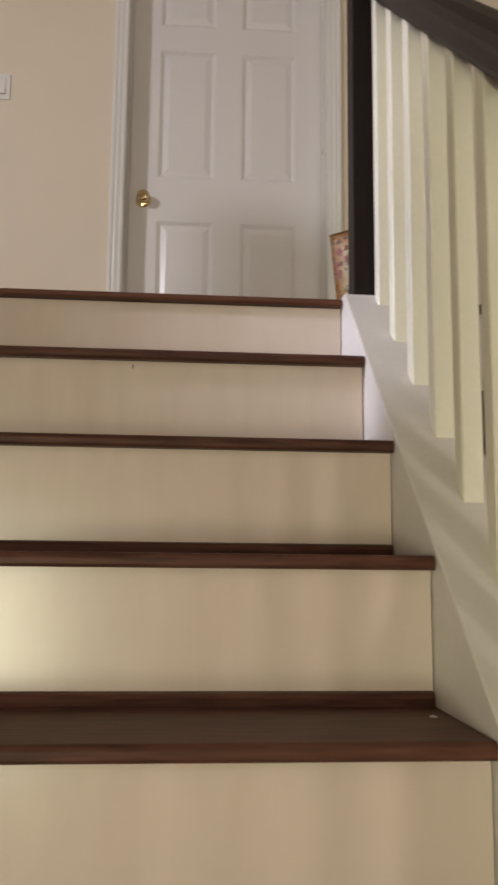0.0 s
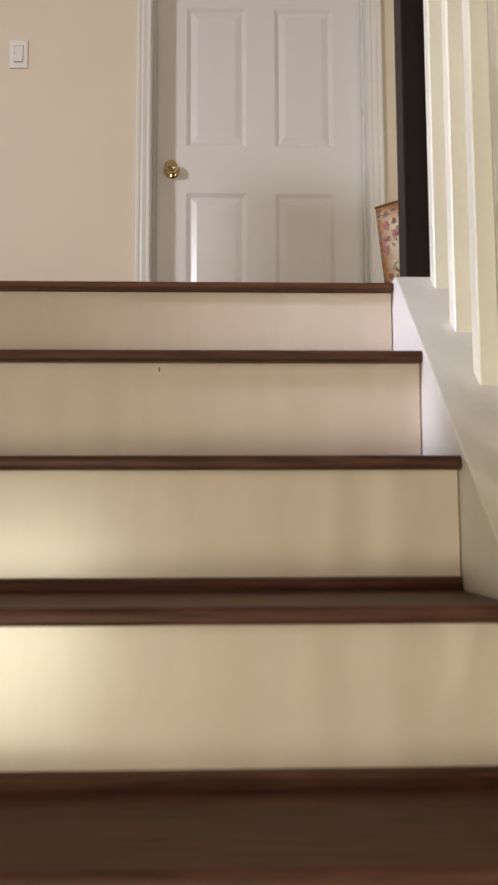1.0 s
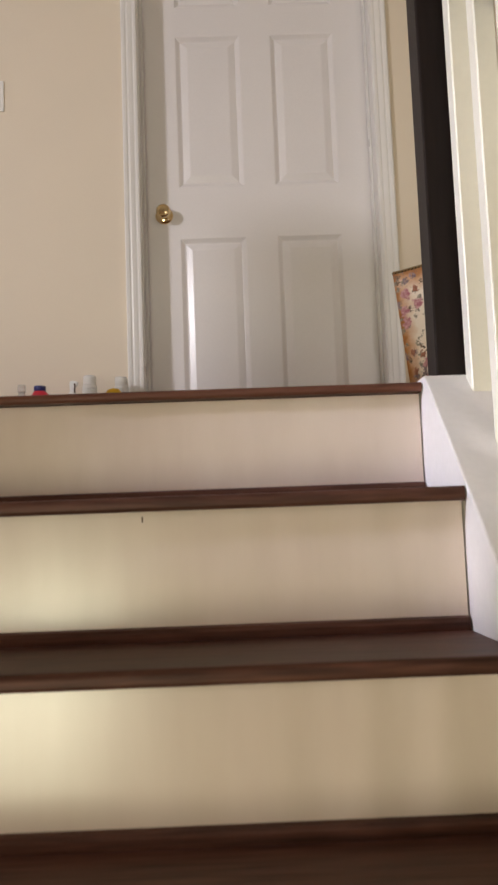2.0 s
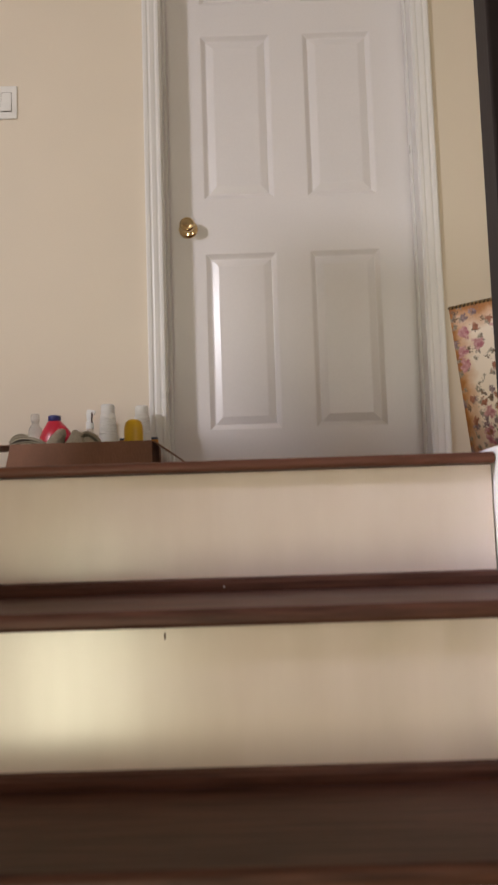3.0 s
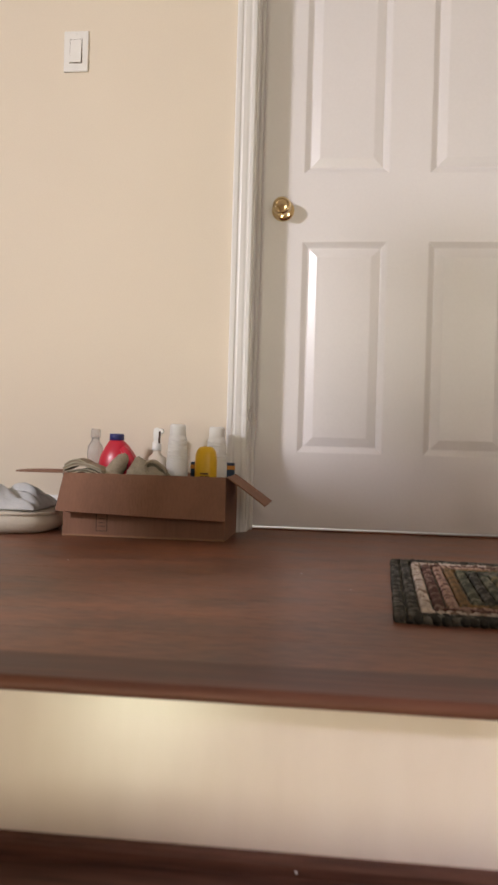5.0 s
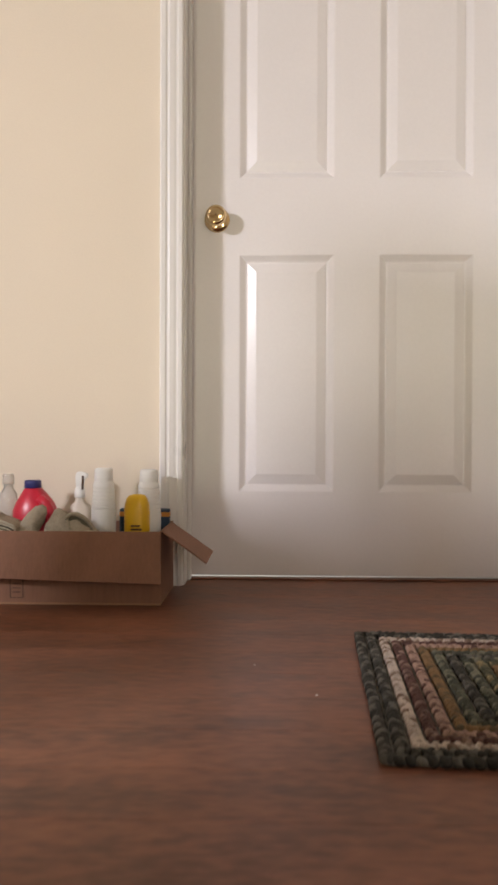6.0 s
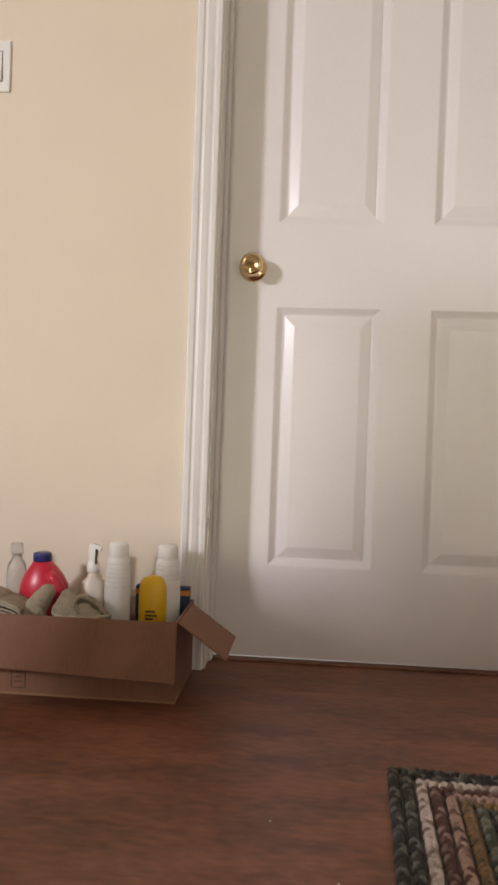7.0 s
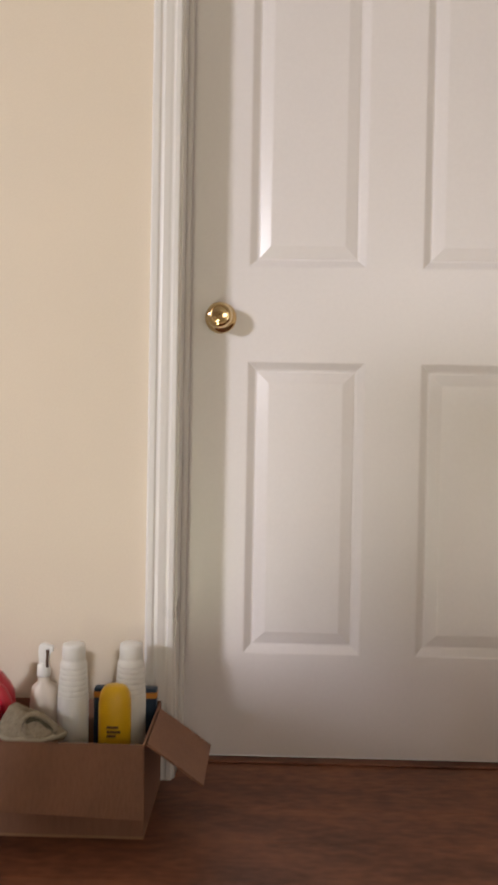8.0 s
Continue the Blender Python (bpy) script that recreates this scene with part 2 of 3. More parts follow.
def prism(bm, pts, a, b, axis="x"):
    """The outline pts swept from a to b along an axis; pts are the two other coordinates in order."""
    def at(p, s):
        return {"x": (s, p[0], p[1]), "y": (p[0], s, p[1]), "z": (p[0], p[1], s)}[axis]
    lo = [bm.verts.new(at(p, a)) for p in pts]
    hi = [bm.verts.new(at(p, b)) for p in pts]
    k = len(pts)
    for i in range(k):
        bm.faces.new((lo[i], lo[(i + 1) % k], hi[(i + 1) % k], hi[i]))
    bm.faces.new(lo)
    bm.faces.new(hi[::-1])
    return bm


def lathe(bm, profile, n=24, squash=1.0, centre=(0, 0)):
    """Rings of (radius, height), closed at both ends."""
    rings = []
    for r, z in profile:
        rings.append([bm.verts.new((centre[0] + r * math.cos(2 * math.pi * i / n), centre[1] + squash * r * math.sin(2 * math.pi * i / n), z)) for i in range(n)])
    for a, b in zip(rings, rings[1:]):
        for i in range(n):
            bm.faces.new((a[i], a[(i + 1) % n], b[(i + 1) % n], b[i]))
    bm.faces.new(rings[0][::-1])
    bm.faces.new(rings[-1])
    return bm


def tube(bm, pts, radii, n=10, cap=True):
    """A round tube through points, with a radius at each."""
    rings = []
    pts = [Vector(p) for p in pts]
    for i, p in enumerate(pts):
        d = (pts[min(i + 1, len(pts) - 1)] - pts[max(i - 1, 0)]).normalized()
        u = d.cross(Vector((0.13, 0.2, 0.97))).normalized()
        v = d.cross(u)
        r = radii[i] if isinstance(radii, (list, tuple)) else radii
        rings.append([bm.verts.new(p + r * (math.cos(2 * math.pi * k / n) * u + math.sin(2 * math.pi * k / n) * v)) for k in range(n)])
    for a, b in zip(rings, rings[1:]):
        for i in range(n):
            bm.faces.new((a[i], a[(i + 1) % n], b[(i + 1) % n], b[i]))
    if cap:
        bm.faces.new(rings[0][::-1])
        bm.faces.new(rings[-1])
    return bm


def setting(name, bm, mat, label, category):
    return tagged(mesh_ob(name, bm, mat), label, category, kind="structure")


# ---------------------------------------------------------------- the shell
west, east, south = ROOM
bm = bmesh.new()
for x0, x1, z0, z1 in ((west, -0.036, 0, CEIL), (0.842, east, 0, CEIL), (-0.036, 0.842, 2.05, CEIL), (west, east, FLOOR_LOW, -0.2)):
    block(bm, x0, WALL_Y, z0, x1, 0.02, z1)
setting("wall_north", bm, WALL, "beige painted wall around a white panel door", "wall")


def pierced(axis, at, thick, u0, u1, holes):
    """A wall across one axis with rectangular holes (u0, u1, z0, z1), standing side by side along it."""
    b = bmesh.new()

    def put(a, c, z0, z1):
        if c - a < 1e-4 or z1 - z0 < 1e-4:
            return
        if axis == "y":
            block(b, a, at, z0, c, at + thick, z1)
        else:
            block(b, at, a, z0, at + thick, c, z1)
    u = u0
    for h0, h1, z0, z1 in sorted(holes):
        put(u, h0, FLOOR_LOW, CEIL)
        put(h0, h1, FLOOR_LOW, z0)
        put(h0, h1, z1, CEIL)
        u = h1
    put(u, u1, FLOOR_LOW, CEIL)
    return b


setting("wall_south", pierced("y", south - 0.15, 0.15, west, east, [(-1.71, -0.59, -1.61, -0.49), (0.8, 2.3, 0.85, 2.05)]), WALL, "beige painted wall with window openings", "wall")
setting("wall_east", pierced("x", east, 0.15, south - 0.15, 0.02, [(-5.15, -4.85, -0.67, 0.27)]), WALL, "beige painted wall with a window opening", "wall")
# the lower opening only stands behind the added lamp for the string
setting("wall_west", pierced("x", west - 0.15, 0.15, south - 0.15, 0.02, [(-3.84, -3.36, 1.62, 1.98), (-2.45, -2.15, 0.83, 1.17)]), WALL, "beige painted wall with window openings", "wall")
setting("ceiling", boxed(west - 0.15, south - 0.15, CEIL, east + 0.15, 0.02, CEIL + 0.12), CEILING, "plain white painted ceiling", "ceiling")
setting("floor_lower", boxed(west - 0.15, south - 0.15, FLOOR_LOW - 0.1, east + 0.15, 0.02, FLOOR_LOW), PLANK, "red-brown wood floor at the foot of the stairs", "floor")

# the room behind the door, which shows only as light under it
bm = bmesh.new()
block(bm, -0.8, 0.021, -0.10, 1.6, 1.6, -0.003)
block(bm, -0.9, 0.02, -0.1, -0.8, 1.6, CEIL)
block(bm, 1.6, 0.02, -0.1, 1.7, 1.6, CEIL)
block(bm, -0.9, 1.6, -0.1, 1.7, 1.7, CEIL)
block(bm, -0.9, 0.02, CEIL, 1.7, 1.7, CEIL + 0.1)
setting("wall_back_room", bm, CEILING, "plain pale shell of the room behind the door", "wall")


# ---------------------------------------------------------------- door
def casing_profile(w):
    """Colonial casing: distance from the opening, and how far it stands off the wall."""
    return [(0, 0), (0, 0.010), (0.003, 0.0125), (0.011, 0.0135), (0.014, 0.0115), (0.017, 0.0115), (0.022, 0.0135), (0.032, 0.016), (0.036, 0.0145), (0.039, 0.0145), (0.043, 0.0175), (w - 0.004, 0.0185), (w, 0.015), (w, 0)]


door = thing("door_1", (0, 0, 0), "closed white six-panel interior door with brass knob", "door", kind="structure")
DX0, DX1, DZ0, DZ1 = -0.0195, 0.8255, 0.0085, 2.032
COLS = ((0.107, 0.352), (0.465, 0.705))
ROWZ = ((0.223, 0.833), (1.026, 1.620), (1.735, 1.925))


def door_leaf():
    b = bmesh.new()
    xs = [DX0, *COLS[0], *COLS[1], DX1]
    zs = [DZ0, *ROWZ[0], *ROWZ[1], *ROWZ[2], DZ1]
    for i in range(5):
        for j in range(7):
            if i in (1, 3) and j in (1, 3, 5):
                continue
            q = [b.verts.new((x, 0, z)) for x, z in ((xs[i], zs[j]), (xs[i + 1], zs[j]), (xs[i + 1], zs[j + 1]), (xs[i], zs[j + 1]))]
            b.faces.new(q)
    bmesh.ops.remove_doubles(b, verts=b.verts, dist=1e-5)
    rim = [e for e in b.edges if e.is_boundary and all(abs(v.co.x - DX0) < 1e-4 or abs(v.co.x - DX1) < 1e-4 or abs(v.co.z - DZ0) < 1e-4 or abs(v.co.z - DZ1) < 1e-4 for v in e.verts)]
    r = bmesh.ops.extrude_edge_only(b, edges=rim)
    for v in r["geom"]:
        if isinstance(v, bmesh.types.BMVert):
            v.co.y = 0.035
    return b


def door_panel(x0, x1, z0, z1):
    """One moulded panel: a sloped border, a narrow groove and a raised field with wide bevels."""
    b = bmesh.new()
    rings = []
    for d, y in ((0, 0), (0.003, 0.0008), (0.006, 0.003), (0.016, 0.0105), (0.019, 0.0115), (0.021, 0.0115), (0.023, 0.0100), (0.044, 0.0030), (0.047, 0.0024)):
        rings.append([b.verts.new((x, y, z)) for x, z in ((x0 + d, z0 + d), (x1 - d, z0 + d), (x1 - d, z1 - d), (x0 + d, z1 - d))])
    for a, c in zip(rings, rings[1:]):
        for i in range(4):
            b.faces.new((a[i], a[(i + 1) % 4], c[(i + 1) % 4], c[i]))
    b.faces.new(rings[-1])
    back = [b.verts.new((x, 0.034, z)) for x, z in ((x0, z0), (x1, z0), (x1, z1), (x0, z1))]
    for i in range(4):
        b.faces.new((rings[0][(i + 1) % 4], rings[0][i], back[i], back[(i + 1) % 4]))
    b.faces.new(back[::-1])
    return b


leaf = part("leaf", door_leaf(), WHITE, door)
for c in COLS:
    for r in ROWZ:
        part("panel", door_panel(*c, *r), WHITE, leaf)
for name, b in (("jamb", boxed(-0.036, WALL_Y - 0.002, 0, -0.021, 0.02, 2.05)), ("jamb", boxed(0.827, WALL_Y - 0.002, 0, 0.842, 0.02, 2.05)),
                ("jamb", boxed(-0.021, WALL_Y - 0.002, 2.036, 0.827, 0.02, 2.05)), ("stop", boxed(-0.021, -0.036, 0, -0.012, -0.003, 2.034, 0.002)),
                ("stop", boxed(0.818, -0.036, 0, 0.827, -0.003, 2.034, 0.002)), ("stop", boxed(-0.012, -0.036, 2.022, 0.818, -0.003, 2.034, 0.002))):
    part(name, b, TRIM, door)
CW = 0.0565
part("casing", prism(bmesh.new(), [(-0.0245 - d, WALL_Y - h) for d, h in casing_profile(CW)], 0, 2.045 + CW, "z"), TRIM, door)
part("casing", prism(bmesh.new(), [(0.8305 + d, WALL_Y - h) for d, h in casing_profile(CW)], 0, 2.045 + CW, "z"), TRIM, door)
part("casing", prism(bmesh.new(), [(WALL_Y - h, 2.046 + d) for d, h in casing_profile(CW)], -0.024, 0.830, "x"), TRIM, door)
part("threshold", boxed(-0.021, -0.02, 0.0, 0.827, 0.012, 0.003, 0.001), PLANK, door)


def round_on_door(profile, n=32):
    """A turned piece whose axis leaves the door's face towards the stairs."""
    b = lathe(bmesh.new(), profile, n)
    bmesh.ops.transform(b, matrix=pose(0.051, 0, 0.921, 90), verts=b.verts)
    return b


rose = part("rosette", round_on_door([(0.0325, 0.0), (0.0325, 0.003), (0.030, 0.006), (0.024, 0.009), (0.016, 0.011), (0.013, 0.012)]), BRASS, door, "polished brass rosette", True)
knob = part("door_knob", round_on_door([(0.010, 0.010), (0.011, 0.026), (0.017, 0.031), (0.0245, 0.037), (0.0268, 0.044), (0.0262, 0.050), (0.022, 0.056), (0.0185, 0.0575), (0.017, 0.0565), (0.015, 0.0572), (0.006, 0.058)]), BRASS, door, "polished round brass knob", True)
part("lock_pin", round_on_door([(0.0016, 0.0575), (0.0016, 0.0588)], 10), INK, knob)

# baseboards
BASE = [(WALL_Y, 0), (WALL_Y - 0.013, 0), (WALL_Y - 0.013, 0.046), (WALL_Y - 0.007, 0.050), (WALL_Y - 0.007, 0.055), (WALL_Y - 0.011, 0.059), (WALL_Y - 0.011, 0.067), (WALL_Y - 0.006, 0.078), (WALL_Y - 0.004, 0.084), (WALL_Y, 0.084)]
for a, c in ((west, -0.0815), (0.8875, east)):
    setting("baseboard", prism(bmesh.new(), BASE, a, c, "x"), TRIM, "white moulded baseboard along the beige wall", "baseboard")

# light switch
sw = thing("light_switch", (-0.5435, WALL_Y, 1.346), "white rocker light switch with plate on the beige wall", "light switch")
part("plate", boxed(-0.036, -0.006, -0.058, 0.036, 0.0, 0.058, 0.003, 2), SWITCH, sw)
b = prism(bmesh.new(), [(-0.0065, -0.033), (-0.0125, -0.033), (-0.009, 0.0), (-0.0075, 0.033), (-0.0065, 0.033)], -0.0165, 0.0165, "x")
rocker = part("rocker", b, SWITCH, sw)
b = bmesh.new()
for x0, z0, x1, z1 in ((-0.018, -0.0345, -0.0168, 0.0345), (0.0168, -0.0345, 0.018, 0.0345), (-0.018, 0.0333, 0.018, 0.0345), (-0.018, -0.0345, 0.018, -0.0333)):
    block(b, x0, -0.0064, z0, x1, -0.005, z1)
part("gap", b, INK, sw)
for z in (-0.048, 0.048):
    b = lathe(bmesh.new(), [(0.0028, 0), (0.0028, 0.001), (0.002, 0.0015)], 10)
    bmesh.ops.transform(b, matrix=pose(0, -0.006, z, 90), verts=b.verts)
    part("screw", b, SWITCH, sw)

# ---------------------------------------------------------------- landing and stairs
CURB_X1 = 0.752
bm = bmesh.new()
block(bm, west, EDGE_Y + 0.10, -0.20, east, WALL_Y, -0.016)
block(bm, -0.036, WALL_Y, -0.20, 0.842, 0.02, -0.016)
block(bm, west, EDGE_Y + 0.03, -0.20, END_X, EDGE_Y + 0.10, -0.016)
block(bm, CURB_X1 + 0.002, EDGE_Y + 0.03, -0.20, east, EDGE_Y + 0.10, -0.016)
landing = setting("floor", bm, CEILING, "red-brown laminate plank floor of the landing", "floor")


def nosing_profile(y_back, z, thick=0.021, y_front=EDGE_Y, r=0.009):
    """Section of a board with a rounded front edge, front towards the stairs' foot."""
    pts = [(y_back, z - thick), (y_back, z)]
    for i in range(7):
        a = math.pi / 2 * i / 6
        pts.append((y_front + r - r * math.sin(a), z - r + r * math.cos(a)))
    for i in range(1, 6):
        a = math.pi / 2 * i / 5
        pts.append((y_front + 0.007 - 0.007 * math.cos(a), z - thick + 0.007 - 0.007 * math.sin(a)))
    return pts


for a, c in ((west, END_X), (CURB_X1 + 0.002, east)):
    ob = part("landing_nosing", prism(bmesh.new(), nosing_profile(EDGE_Y + 0.098, 0.0012, 0.0165), a, c, "x"), NOSE, landing, "dark stained wooden nosing")

stairs = thing("staircase", (0, 0, FLOOR_LOW), "straight staircase with dark stained treads and cream painted risers", "staircase", kind="structure")


def on_stairs(name, b, mat, label="", smooth=False):
    bmesh.ops.translate(b, vec=(0, 0, -FLOOR_LOW), verts=b.verts)
    return part(name, b, mat, stairs, label, smooth)


for k in range(STEPS):
    yf, zt, yb, zb = FRONTS[k], TOPS[k], FRONTS[k - 1], TOPS[k + 1]
    if k:
        on_stairs("tread", prism(bmesh.new(), nosing_profile(yb + 0.028, zt, y_front=yf), LEFT_X, END_X, "x"), TREAD, "dark stained wooden tread")
        # strip along the foot of the riser above
        b = prism(bmesh.new(), [(yb + 0.022, zt), (yb + 0.011, zt), (yb + 0.010, zt + 0.012), (yb + 0.013, zt + 0.018), (yb + 0.022, zt + 0.020)], LEFT_X, END_X - 0.001, "x")
        on_stairs("shoe_moulding", b, TREAD, "dark stained strip")
    b = boxed(LEFT_X, yf + 0.022, zb, END_X - 0.0005, yf + 0.040, zt - 0.021)
    on_stairs("riser", b, RISER, "cream painted riser")


def curb(x0, x1, flat_y):
    """Closed string beside the steps, with a sloping top at the line of the nosings and a level piece under the newel."""
    yb, zb = EDGE_Y - STEP_G * (STEPS - 1) - 0.05, FLOOR_LOW
    zline = lambda y: 0.008 + (y - (EDGE_Y - 0.012)) * STEP_R / STEP_G
    return prism(bmesh.new(), [(flat_y, 0.008), (EDGE_Y - 0.012, 0.008), (yb, zline(yb)), (yb, zb), (yb + 0.3, zb), (flat_y, -0.30)], x0, x1, "x")


b = curb(END_X + 0.002, CURB_X1, EDGE_Y + 0.098)
es = [e for e in b.edges if abs(e.verts[0].co.x - e.verts[1].co.x) < 1e-5 and e.calc_length() > 0.15]
bmesh.ops.bevel(b, geom=es, offset=0.003, segments=2, affect="EDGES", profile=0.5)
on_stairs("string", b, CURB, "white painted closed string")
# added unseen blocker: its steps and slot shape the lamps' light on door and landing
bm = bmesh.new()
for y0, y1, z0, z1 in ((-4.8, -2.12, FLOOR_LOW, 0.95), (-2.12, -1.82, FLOOR_LOW, 0.20), (-1.82, EDGE_Y - 0.002, FLOOR_LOW, 1.28), (EDGE_Y - 0.002, -1.28, 0.002, 0.755)):
    block(bm, LEFT_X - 0.12, y0, z0, LEFT_X - 0.002, y1, z1)
setting("light_blocker_stairs", bm, WALL, "added beige blocker out of view beside the stairs, stepped to shape the light", "wall")

# ---------------------------------------------------------------- balustrade
rail = thing("balustrade", (0.687, EDGE_Y, 0.008), "stair balustrade with ivory square balusters, dark handrail and dark newel", "balustrade", kind="structure")
SL = STEP_R / STEP_G
ang = math.degrees(math.atan(SL))


def on_rail(name, b, mat, label="", smooth=False):
    bmesh.ops.translate(b, vec=(-0.687, -EDGE_Y, -0.008), verts=b.verts)
    return part(name, b, mat, rail, label, smooth)


b = boxed(0.633, EDGE_Y - 0.004, 0.008, 0.697, EDGE_Y + 0.064, 1.02, 0.004, 2)
newel = on_rail("newel_post", b, POST, "espresso stained square newel post")
b = bmesh.new()
block(b, 0.623, EDGE_Y - 0.014, 1.02, 0.707, EDGE_Y + 0.074, 1.04, 0.005, 2)
on_rail("newel_cap", b, POST)
BAL_X, BAL_W = 0.678, 0.035
for i in range(13):
    y0 = EDGE_Y - 0.018 - 0.134 * i - BAL_W
    foot = lambda y: 0.008 + (y - (EDGE_Y - 0.012)) * SL
    b = prism(bmesh.new(), [(y0, foot(y0) + 0.001), (y0 + BAL_W, foot(y0 + BAL_W) + 0.001), (y0 + BAL_W, foot(y0 + BAL_W) + 0.762), (y0, foot(y0) + 0.762)], BAL_X, BAL_X + BAL_W, "x")
    bmesh.ops.bevel(b, geom=[e for e in b.edges if abs(e.verts[0].co.z - e.verts[1].co.z) > 0.3], offset=0.0025, segments=1, affect="EDGES")
    on_rail("baluster", b, BALUSTER, "ivory painted square baluster" if i == 0 else "")
HR = [(-0.026, 0.0), (-0.030, 0.010), (-0.030, 0.030), (-0.034, 0.040), (-0.033, 0.056), (-0.022, 0.068), (0.0, 0.072), (0.022, 0.068), (0.033, 0.056), (0.034, 0.040), (0.030, 0.030), (0.030, 0.010), (0.026, 0.0)]
b = bmesh.new()
ends = []
for y in (EDGE_Y - 0.004, EDGE_Y - 1.95):
    zz = 0.008 + (y - (EDGE_Y - 0.012)) * SL + 0.755
    ends.append([b.verts.new((BAL_X + BAL_W / 2 + p, y, zz + q / math.cos(math.radians(ang)))) for p, q in HR])
for i in range(len(HR)):
    j = (i + 1) % len(HR)
    b.faces.new((ends[0][i], ends[0][j], ends[1][j], ends[1][i]))
b.faces.new(ends[0][::-1])
b.faces.new(ends[1])
on_rail("handrail", b, RAIL, "espresso stained moulded handrail")

# ---------------------------------------------------------------- things on the landing
RUG_T = 0.0125


def braided_rug():
    """Rectangular rug of braids sewn ring inside ring; every braid is a row of plump strands that cross."""
    rug = thing("braided_rug", (0.332, -0.905, 0.0), "rectangular braided rug with charcoal, cream, maroon and ochre rings", "rug", turn=-2.6)
    W, H, P = 0.92, 0.605, 0.0205
    rng = random.Random(5)
    order = ["charcoal", "charcoal", "cream", "maroon", "rose", "ochre", "green", "charcoal", "green", "moss", "ochre", "rose", "green", "charcoal"]
    for ring, colour in enumerate(order):
        d = P * (ring + 0.5)
        x0, x1, y0, y1 = d, W - d, -H / 2 + d, H / 2 - d
        if y1 - y0 < 0.01:
            break
        verts, faces = [], []
        sides = (((x0, y0), (x1, y0)), ((x1, y0), (x1, y1)), ((x1, y1), (x0, y1)), ((x0, y1), (x0, y0)))
        for (ax, ay), (bx, by) in sides:
            L = math.hypot(bx - ax, by - ay)
            n = max(2, round(L / 0.0128))
            ux, uy = (bx - ax) / L, (by - ay) / L
            for i in range(n):
                s = (i + 0.5) * L / n
                for layer in (0, 1):
                    off = (0.0028, -0.0028)[layer]
                    cx = ax + ux * (s + layer * 0.5 * L / n) - uy * off
                    cy = ay + uy * (s + layer * 0.5 * L / n) + ux * off
                    a = math.atan2(uy, ux) + (0.72, -0.72)[layer] + rng.uniform(-0.12, 0.12)
                    la, lb, lc = 0.0082 * rng.uniform(0.9, 1.1), 0.0045 * rng.uniform(0.9, 1.1), 0.0070 * rng.uniform(0.82, 1.15)
                    base = len(verts)
                    for j, (ph, r) in enumerate(((-1.0, 0.30), (-0.55, 0.86), (0.0, 1.0), (0.55, 0.86), (1.0, 0.30))):
                        for k in range(6):
                            t = 2 * math.pi * k / 6
                            lx, ly, lz = la * ph, lb * r * math.cos(t), lc * r * math.sin(t)
                            verts.append((cx + lx * math.cos(a) - ly * math.sin(a), cy + lx * math.sin(a) + ly * math.cos(a), 0.0064 + lz))
                    for j in range(4):
                        for k in range(6):
                            faces.append((base + j * 6 + k, base + j * 6 + (k + 1) % 6, base + (j + 1) * 6 + (k + 1) % 6, base + (j + 1) * 6 + k))
                    faces.append(tuple(base + k for k in range(5, -1, -1)))
                    faces.append(tuple(base + 24 + k for k in range(6)))
        me = bpy.data.meshes.new("braid_ring")
        me.from_pydata(verts, [], faces)
        me.materials.append(RUGS[colour])
        for p in me.polygons:
            p.use_smooth = True
        ob = new("braid_ring", me)
        ob.parent = rug
        tagged(ob, colour + " braided ring")
    part("backing", boxed(0.008, -H / 2 + 0.008, 0.0005, W - 0.008, H / 2 - 0.008, 0.0045), RUGS["charcoal"], rug)


braided_rug()


